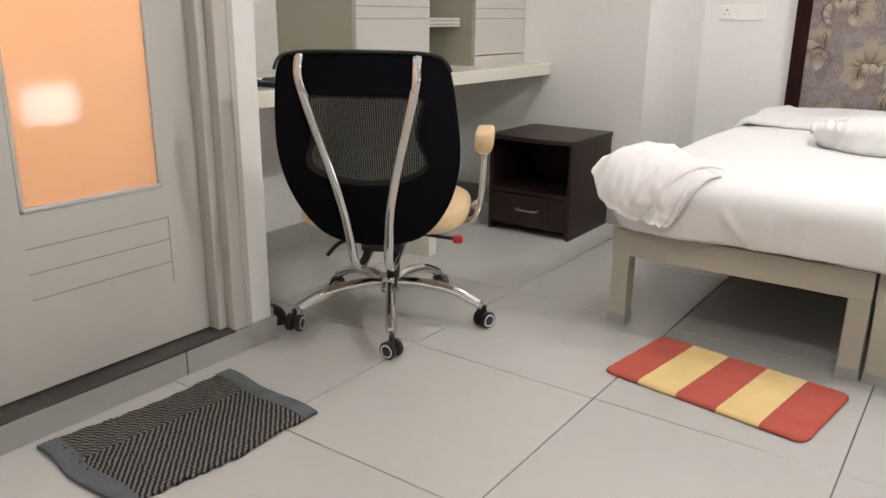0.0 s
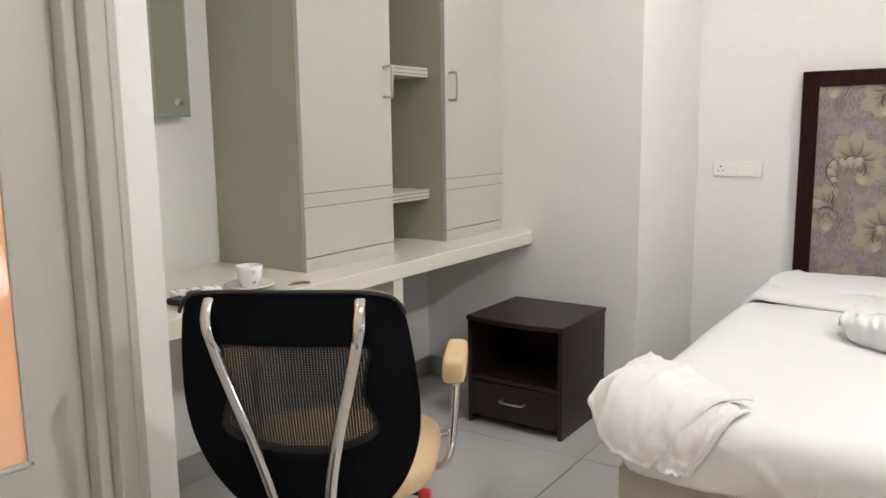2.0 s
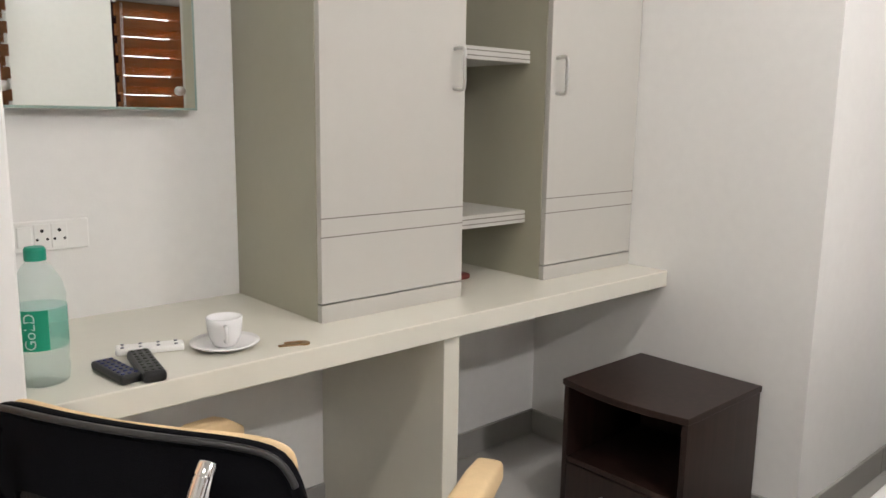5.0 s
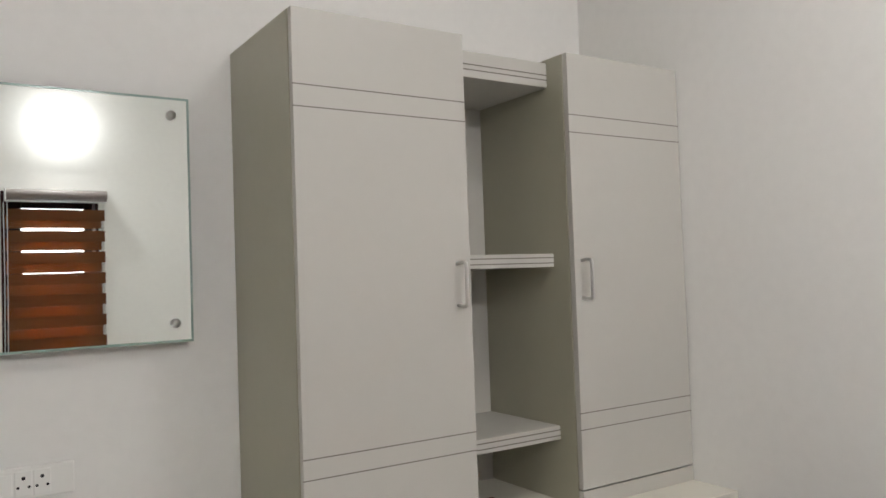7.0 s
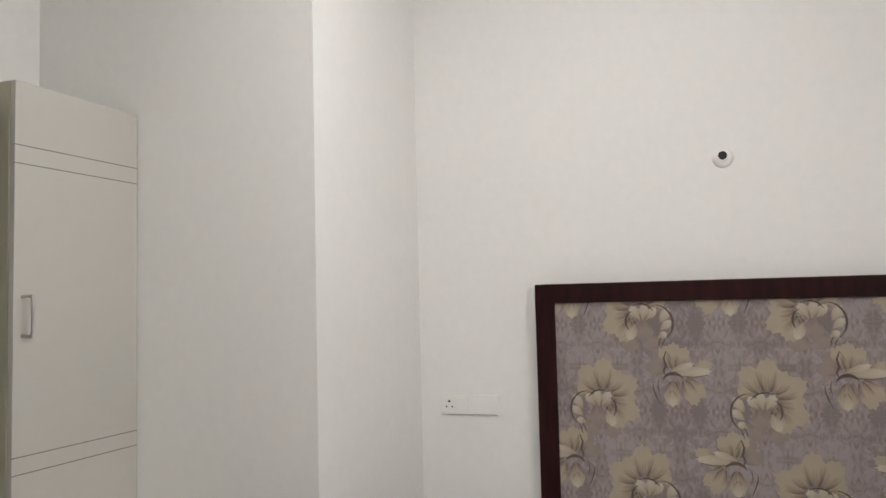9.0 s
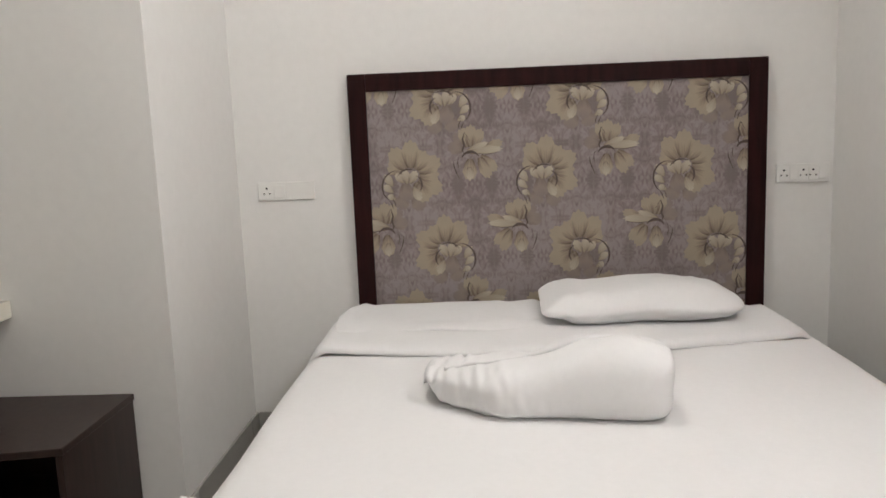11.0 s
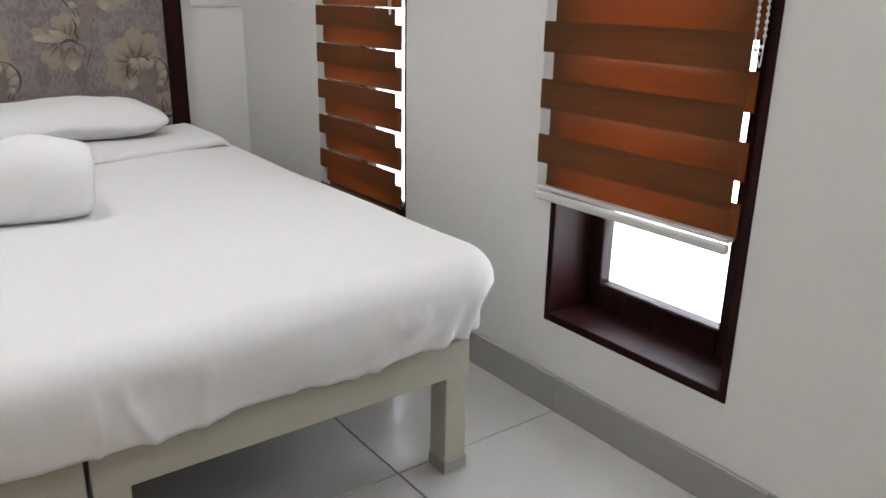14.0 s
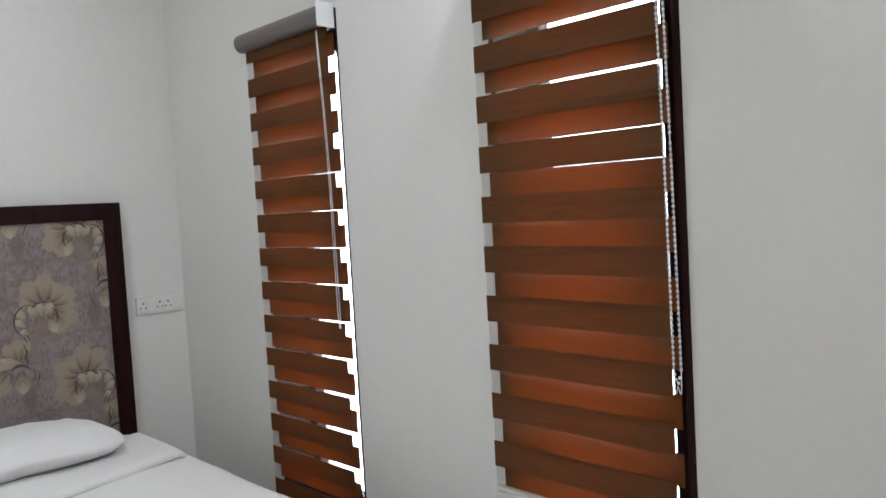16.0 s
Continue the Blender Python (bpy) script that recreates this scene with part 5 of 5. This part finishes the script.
    for s in (-1, 1):
        # chrome bars from the base of the seat up the back, spreading outwards
        pts = [(-0.08, s * 0.045, 0.292), (-0.28, s * 0.046, 0.272), (-0.372, s * 0.048, 0.30), (-0.405, s * 0.052, 0.36), (-0.432, s * 0.062, 0.46), (-0.452, s * 0.085, 0.57), (-0.472, s * 0.120, 0.70), (-0.482, s * 0.145, 0.80), (-0.478, s * 0.150, 0.850), (-0.462, s * 0.150, 0.872)]
        part("back_bar", tube(bmesh.new(), pts, 0.0152, 14, 0.75), M_CHROME, c, "bent chrome back bar", True)
        bm = bmesh.new()
        tube(bm, [(-0.474, s * 0.1375, 0.775), (-0.487, s * 0.146, 0.806), (-0.489, s * 0.149, 0.838), (-0.474, s * 0.150, 0.864)], 0.0175, 14, 0.55)
        part("bar_cap", bm, M_CHROME, c, "flattened chrome end of the back bar", True)
        pts = [(-0.04, s * 0.20, 0.350), (-0.06, s * 0.262, 0.356), (-0.05, s * 0.284, 0.40), (0.0, s * 0.292, 0.50), (0.03, s * 0.293, 0.575)]
        part("arm_post", tube(bmesh.new(), pts, 0.010, 10), M_CHROME, c, smooth=True)
        pts = [(0.13, s * 0.20, 0.350), (0.16, s * 0.262, 0.356), (0.17, s * 0.284, 0.40), (0.165, s * 0.292, 0.50), (0.15, s * 0.293, 0.575)]
        part("arm_post", tube(bmesh.new(), pts, 0.010, 10), M_CHROME, c, smooth=True)
        bm = bmesh.new()
        rings = []
        for x, dy, z, w_, h_ in ((-0.052, 0.292, 0.596, 0.022, 0.022), (-0.046, 0.292, 0.598, 0.028, 0.030), (-0.01, 0.293, 0.604, 0.030, 0.031), (0.10, 0.294, 0.609, 0.029, 0.026), (0.18, 0.290, 0.598, 0.027, 0.023), (0.225, 0.284, 0.574, 0.022, 0.017), (0.234, 0.283, 0.568, 0.012, 0.010)):
            rings.append([bm.verts.new((x, s * dy + w_ * math.copysign(abs(math.cos(a)) ** 0.45, math.cos(a)), z + h_ * math.copysign(abs(math.sin(a)) ** 0.45, math.sin(a)))) for a in np.linspace(0.05, 2 * math.pi + 0.05, 24, endpoint=False)])
        for ra, rb in zip(rings, rings[1:]):
            for k in range(24):
                bm.faces.new((ra[k], ra[(k + 1) % 24], rb[(k + 1) % 24], rb[k]))
        bm.faces.new(rings[0][::-1])
        bm.faces.new(rings[-1])
        bmesh.ops.recalc_face_normals(bm, faces=bm.faces)
        part("arm_pad", bm, M_CREAM, c, "cream padded armrest", True)
        bm = tube(bmesh.new(), [(-0.03, s * 0.292, 0.568), (0.08, s * 0.294, 0.580), (0.19, s * 0.290, 0.568)], 0.013, 10)
        part("arm_rail", bm, M_CHROME, c, smooth=True)
    # the star base stands slightly behind the column's line
    for ob in c.children_recursive:
        if ob.name.split(".")[0] in ("base_leg", "caster", "rim", "hub"):
            for v in ob.data.vertices:
                v.co.x -= 0.028
                v.co.y += 0.008
    # the worn back leans a little to one side
    for ob in c.children:
        if ob.name.split(".")[0] in ("backrest", "mesh_window", "piping", "back_pad", "back_bar", "bar_cap"):
            for v in ob.data.vertices:
                v.co.y += 0.026 * max(0.0, v.co.z - 0.40)
    return c


office_chair()


# ---- a shoe behind the wall corner ----
def shoe():
    s = thing("shoe", (-1.898, 0.075, 0), "black leather shoe standing by the wall corner", "shoe", rz=-65)

    def upper(u, v):
        a, b = (u - 0.5) * 2 * math.pi, v * math.pi / 2
        x = 0.125 * math.cos(a) * math.cos(b) ** 0.5
        wide = 0.044 + 0.008 * math.cos(a)
        y = wide * math.sin(a) * math.cos(b) ** 0.5
        tall = 0.048 + 0.040 * max(0, -x / 0.125)
        return Vector((x, y, 0.014 + tall * math.sin(b) ** 0.8))
    bm = sheet(upper, 36, 12)
    bmesh.ops.remove_doubles(bm, verts=bm.verts, dist=0.0004)
    part("upper", bm, M_PLASTIC, s, smooth=True)
    prof = [(0.128 * math.cos(2 * math.pi * k / 36), (0.047 + 0.008 * math.cos(2 * math.pi * k / 36)) * math.sin(2 * math.pi * k / 36)) for k in range(36)]
    bm = bmesh.new()
    lo, hi = [[bm.verts.new((x, y, z)) for x, y in prof] for z in (0.0, 0.016)]
    for k in range(36):
        bm.faces.new((lo[k], lo[(k + 1) % 36], hi[(k + 1) % 36], hi[k]))
    bm.faces.new(lo[::-1])
    bm.faces.new(hi)
    part("sole", bm, M_HOLE, s, "black rubber sole")


shoe()


# ---- mats on the floor ----
def woven(name, dark, light):
    """Slanting rows of short light stitches on a dark ground, mirrored about the middle."""
    m = material(name, dark, 0.95, bump=0.5, bump_scale=500, spec=0.05)
    n, l = m.node_tree.nodes, m.node_tree.links
    co, sp = n.new("ShaderNodeTexCoord"), n.new("ShaderNodeSeparateXYZ")
    wob, mp = n.new("ShaderNodeTexNoise"), n.new("ShaderNodeMix")
    wob.inputs["Scale"].default_value = 40
    l.new(co.outputs["Object"], wob.inputs["Vector"])
    l.new(co.outputs["Object"], sp.inputs[0])

    def q(op, a, b=None, c=None):
        k = n.new("ShaderNodeMath")
        k.operation = op
        for i, v in enumerate((a, b, c)):
            if isinstance(v, (int, float)):
                k.inputs[i].default_value = v
            elif v is not None:
                l.new(v, k.inputs[i])
        return k.outputs[0]
    slant = q("MULTIPLY_ADD", q("ABSOLUTE", q("SUBTRACT", sp.outputs["Y"], 0.06)), 0.85, sp.outputs["X"])
    rows = q("SINE", q("MULTIPLY_ADD", wob.outputs["Fac"], 3.0, q("MULTIPLY", slant, 2 * math.pi / 0.0155)))
    stitch = q("SINE", q("MULTIPLY", sp.outputs["Y"], 2 * math.pi / 0.0125))
    val = q("MULTIPLY_ADD", stitch, 0.45, q("MULTIPLY_ADD", rows, 0.9, 0.35))
    mp.data_type = "RGBA"
    mp.clamp_factor = True
    l.new(val, mp.inputs["Factor"])
    mp.inputs[6].default_value, mp.inputs[7].default_value = (*dark, 1), (*light, 1)
    l.new(mp.outputs[2], n["Principled BSDF"].inputs["Base Color"])
    return m


M_WEAVE = woven("herringbone_weave", (0.026, 0.024, 0.024), (0.20, 0.185, 0.165))


def door_mat():
    m = thing("door_mat", (-2.482, -0.357, 0), "grey woven cotton door mat with herringbone ribs", "mat", rz=-4)
    L, Wd = 0.465, 0.365

    def fn(u, v):
        x, y = (u - 0.5) * L, (v - 0.5) * Wd
        x += 0.006 * math.sin(v * 9)
        y += 0.008 * math.sin(u * 7 + 1)
        rib = math.sin((abs(y) * 1.1 + x) * 2 * math.pi / 0.021) * math.sin(y * 2 * math.pi / 0.013 + x * 200)
        return Vector((x, y, 0.011 + 0.0026 * rib + 0.002 * noise.noise(Vector((x * 9, y * 9, 0)))))
    part("weave", sheet(fn, 170, 120, 0.009), M_WEAVE, m, "dark grey ribbed weave", True)
    for s in (-1, 1):
        def end(u, v):
            x, y = s * (L / 2 - 0.012 + u * 0.045), (v - 0.5) * (Wd + 0.006) + 0.008 * math.sin((0.5 + s * 0.5) * 7 + 1)
            return Vector((x + 0.006 * math.sin(v * 9), y, 0.013 + 0.0012 * math.sin(u * 20) + 0.0018 * noise.noise(Vector((x * 20, y * 20, 1)))))
        part("border", sheet(end, 12, 60, 0.008), M_MATEDGE, m, "blue grey hemmed end", True)


door_mat()


def bath_rug():
    r = thing("bath_rug", (-1.433, -1.337, 0), "coral red and pale yellow striped bath rug", "rug", rz=-98.5)
    L, Wd, cr = 0.565, 0.345, 0.03
    for k in range(5):
        xa, xb = -L / 2 + L * k / 5, -L / 2 + L * (k + 1) / 5

        def fn(u, v):
            x = xa + (xb - xa) * u
            lim = Wd / 2
            e = L / 2 - abs(x)
            if e < cr:
                lim -= cr - math.sqrt(max(cr * cr - (cr - e) ** 2, 0))
            y = (v * 2 - 1) * lim
            near = min(1.0, (lim - abs(y)) / 0.012, max(e, 0) / 0.012)
            return Vector((x, y, 0.004 + 0.010 * math.sqrt(max(near, 0)) + 0.0014 * noise.noise(Vector((x * 70, y * 70, 0))) + 0.0012 * noise.noise(Vector((x * 160, y * 160, 3)))))
        part("stripe", sheet(fn, 28, 70, 0.0035), M_RUGYEL if k % 2 else M_RUGRED, r, "pale yellow stripe" if k % 2 else "coral red stripe", True)


bath_rug()


# ---- things on the worktop ----
M_BOTTLE = material("clear_bottle", (0.72, 0.80, 0.78), 0.12, spec=0.6)
n, l = M_BOTTLE.node_tree.nodes, M_BOTTLE.node_tree.links
tp, mx = n.new("ShaderNodeBsdfTransparent"), n.new("ShaderNodeMixShader")
tp.inputs["Color"].default_value = (0.90, 0.95, 0.94, 1)
mx.inputs[0].default_value = 0.80
l.new(n["Principled BSDF"].outputs[0], mx.inputs[1])
l.new(tp.outputs[0], mx.inputs[2])
l.new(mx.outputs[0], n["Material Output"].inputs["Surface"])
M_LABEL = material("green_label", (0.0, 0.30, 0.17), 0.5, grain=0.03)
M_LABELFILM = material("teal_label_film", (0.10, 0.50, 0.40), 0.4)
n, l = M_LABELFILM.node_tree.nodes, M_LABELFILM.node_tree.links
tp, mx = n.new("ShaderNodeBsdfTransparent"), n.new("ShaderNodeMixShader")
tp.inputs["Color"].default_value = (0.72, 0.93, 0.88, 1)
mx.inputs[0].default_value = 0.82
l.new(n["Principled BSDF"].outputs[0], mx.inputs[1])
l.new(tp.outputs[0], mx.inputs[2])
l.new(mx.outputs[0], n["Material Output"].inputs["Surface"])
M_CAP = material("green_cap", (0.0, 0.28, 0.18), 0.4, grain=0.03)
M_WHITEINK = material("white_print", (0.85, 0.88, 0.86), 0.5)
M_CHINA = material("white_china", (0.82, 0.81, 0.80), 0.18, grain=0.01)
M_BUTTON = material("grey_rubber_button", (0.16, 0.17, 0.20), 0.6, grain=0.1)
bot = thing("water_bottle", (-1.872, 0.135, Z_TOP), "clear plastic water bottle, green cap and label", "bottle")
prof = [(0.034, 0.0), (0.044, 0.006), (0.0465, 0.03), (0.0445, 0.045), (0.0465, 0.06), (0.0465, 0.14), (0.045, 0.15), (0.0465, 0.165), (0.041, 0.19), (0.026, 0.217), (0.0165, 0.228), (0.0165, 0.236)]
part("body", lathe(bmesh.new(), prof, 32), M_BOTTLE, bot, smooth=True)
part("cap", lathe(bmesh.new(), [(0.0185, 0.230), (0.0185, 0.250), (0.016, 0.254)], 24), M_CAP, bot, "ribbed green cap")
bm = bmesh.new()
ang = np.linspace(radians(199), radians(273), 16)
lo, hi = [[bm.verts.new((0.0472 * math.cos(a), 0.0472 * math.sin(a), z)) for a in ang] for z in (0.072, 0.146)]
for k in range(15):
    bm.faces.new((lo[k], lo[k + 1], hi[k + 1], hi[k]))
part("label", bm, M_LABEL, bot, "green paper label", True)
bm = bmesh.new()
ang = np.linspace(radians(273), radians(559), 40)
lo, hi = [[bm.verts.new((0.0470 * math.cos(a), 0.0470 * math.sin(a), z)) for a in ang] for z in (0.072, 0.146)]
for k in range(39):
    bm.faces.new((lo[k], lo[k + 1], hi[k + 1], hi[k]))
part("label_band", bm, M_LABELFILM, bot, "see-through teal film of the label", True)
txt = bpy.data.curves.new("label_text", "FONT")
txt.body, txt.size, txt.extrude, txt.align_x, txt.align_y = "GoLD", 0.027, 0.0004, "CENTER", "CENTER"
tmp = new("label_text", txt)
me = bpy.data.meshes.new_from_object(tmp.evaluated_get(bpy.context.evaluated_depsgraph_get()))
bpy.data.objects.remove(tmp)
bm = bmesh.new()
bm.from_mesh(me)
bm.transform(pose(0, 0, 0, 0, 0, 90))
for v in bm.verts:                    # bend round the bottle; the word runs upwards
    a = radians(236) + v.co.x / 0.047
    v.co = Vector((0.0478 * math.cos(a), 0.0478 * math.sin(a), 0.108 + v.co.y))
part("print", bm, M_WHITEINK, bot, "white word on the label")

sau = thing("saucer", (-1.517, 0.125, Z_TOP), "white china saucer under the cup", "saucer")
part("dish", lathe(bmesh.new(), [(0.026, 0.001), (0.034, 0.0), (0.062, 0.009), (0.073, 0.014), (0.073, 0.0165), (0.06, 0.0125), (0.03, 0.006), (0.0, 0.006)], 40), M_CHINA, sau, smooth=True)
cup = thing("teacup", (-1.517, 0.125, Z_TOP + 0.006), "white china teacup standing on its saucer", "cup")
part("bowl", lathe(bmesh.new(), [(0.021, 0.0), (0.025, 0.003), (0.034, 0.022), (0.037, 0.045), (0.0385, 0.062), (0.036, 0.063), (0.0345, 0.045), (0.030, 0.02), (0.0, 0.008)], 32), M_CHINA, cup, smooth=True)
bm = tube(bmesh.new(), [(-0.014, -0.033, 0.05), (-0.022, -0.053, 0.05), (-0.023, -0.057, 0.035), (-0.019, -0.048, 0.02), (-0.013, -0.030, 0.018)], 0.004, 8)
part("handle", bm, M_CHINA, cup, smooth=True)


def remote(name, place, rz, size, mat, rows, cols, label, keys, lift=0.0):
    r = thing(name, place, label, "remote control", "remote controls", rz)
    lx, ly, lz = size
    part("case", B(-lx / 2, lx / 2, -ly / 2, ly / 2, 0, lz, bevel=lz * 0.35, seg=3), mat, r)
    for i in range(rows):
        for j in range(cols):
            x, y = -lx * 0.40 + lx * 0.78 * i / max(rows - 1, 1), -ly * 0.28 + ly * 0.56 * j / max(cols - 1, 1)
            part("button", rod(bmesh.new(), (x, y, lz - 0.001), (x, y, lz + 0.0018), ly * 0.085, 8), keys, r)
    return r


M_REMOTE = material("black_remote_plastic", (0.007, 0.007, 0.008), 0.35, grain=0.1, scale=20)
M_BLUEKEY = material("blue_remote_keys", (0.035, 0.045, 0.16), 0.5)
M_GREYKEY = material("dull_remote_keys", (0.055, 0.06, 0.05), 0.5)
remote("remote_control", (-1.757, 0.088, Z_TOP), 95, (0.135, 0.044, 0.018), M_REMOTE, 7, 3, "black television remote control with blue keys on the worktop", M_BLUEKEY)
remote("remote_control", (-1.703, 0.082, Z_TOP), 80, (0.168, 0.044, 0.022), M_REMOTE, 8, 3, "black remote control lying beside another", M_GREYKEY)
remote("remote_control", (-1.650, 0.198, Z_TOP), -20, (0.135, 0.042, 0.015), M_SWITCH, 4, 2, "white air conditioner remote control", M_BUTTON)
key = thing("keys", (-1.395, 0.045, Z_TOP), "small brass keys lying on the worktop", "keys", rz=-20)
M_BRASS = material("worn_brass", (0.32, 0.20, 0.10), 0.4, metal=0.8, grain=0.1)
bm = box(bmesh.new(), -0.035, 0.012, -0.005, 0.005, 0.0, 0.003, bevel=0.001, seg=1)
rod(bm, (0.022, 0.004, 0.0), (0.022, 0.004, 0.004), 0.013, 16)
part("blade", bm, M_BRASS, key)
bm = box(bmesh.new(), -0.020, 0.02, 0.006, 0.015, 0.003, 0.006, bevel=0.001, seg=1)
part("second_blade", bm, M_BRASS, key)


# ---- floor tiles, last ----
def tiles():
    T, J = 0.6, 0.0035
    shared = {}
    spans_x = [X_BACK] + [x for x in (-1.124 + T * k for k in range(-6, 4)) if X_BACK + 0.02 < x < X_HEAD - 0.02] + [X_HEAD]
    spans_y = [Y_WIN] + [y for y in (-0.48 + T * k for k in range(-4, 2)) if Y_WIN + 0.02 < y < Y_COUNTER - 0.02] + [Y_COUNTER]
    for xa, xb in zip(spans_x, spans_x[1:]):
        for ya, yb in zip(spans_y, spans_y[1:]):
            key_ = (round(xb - xa, 3), round(yb - ya, 3))
            if key_ not in shared:
                w, d = key_
                shared[key_] = mesh_of("tile", B(-w / 2 + J / 2, w / 2 - J / 2, -d / 2 + J / 2, d / 2 - J / 2, -0.010, 0.0, bevel=0.0012, seg=1), M_TILE)
            ob = new("tile", shared[key_])
            ob.location = ((xa + xb) / 2, (ya + yb) / 2, 0)
            ob.parent = floor


tiles()
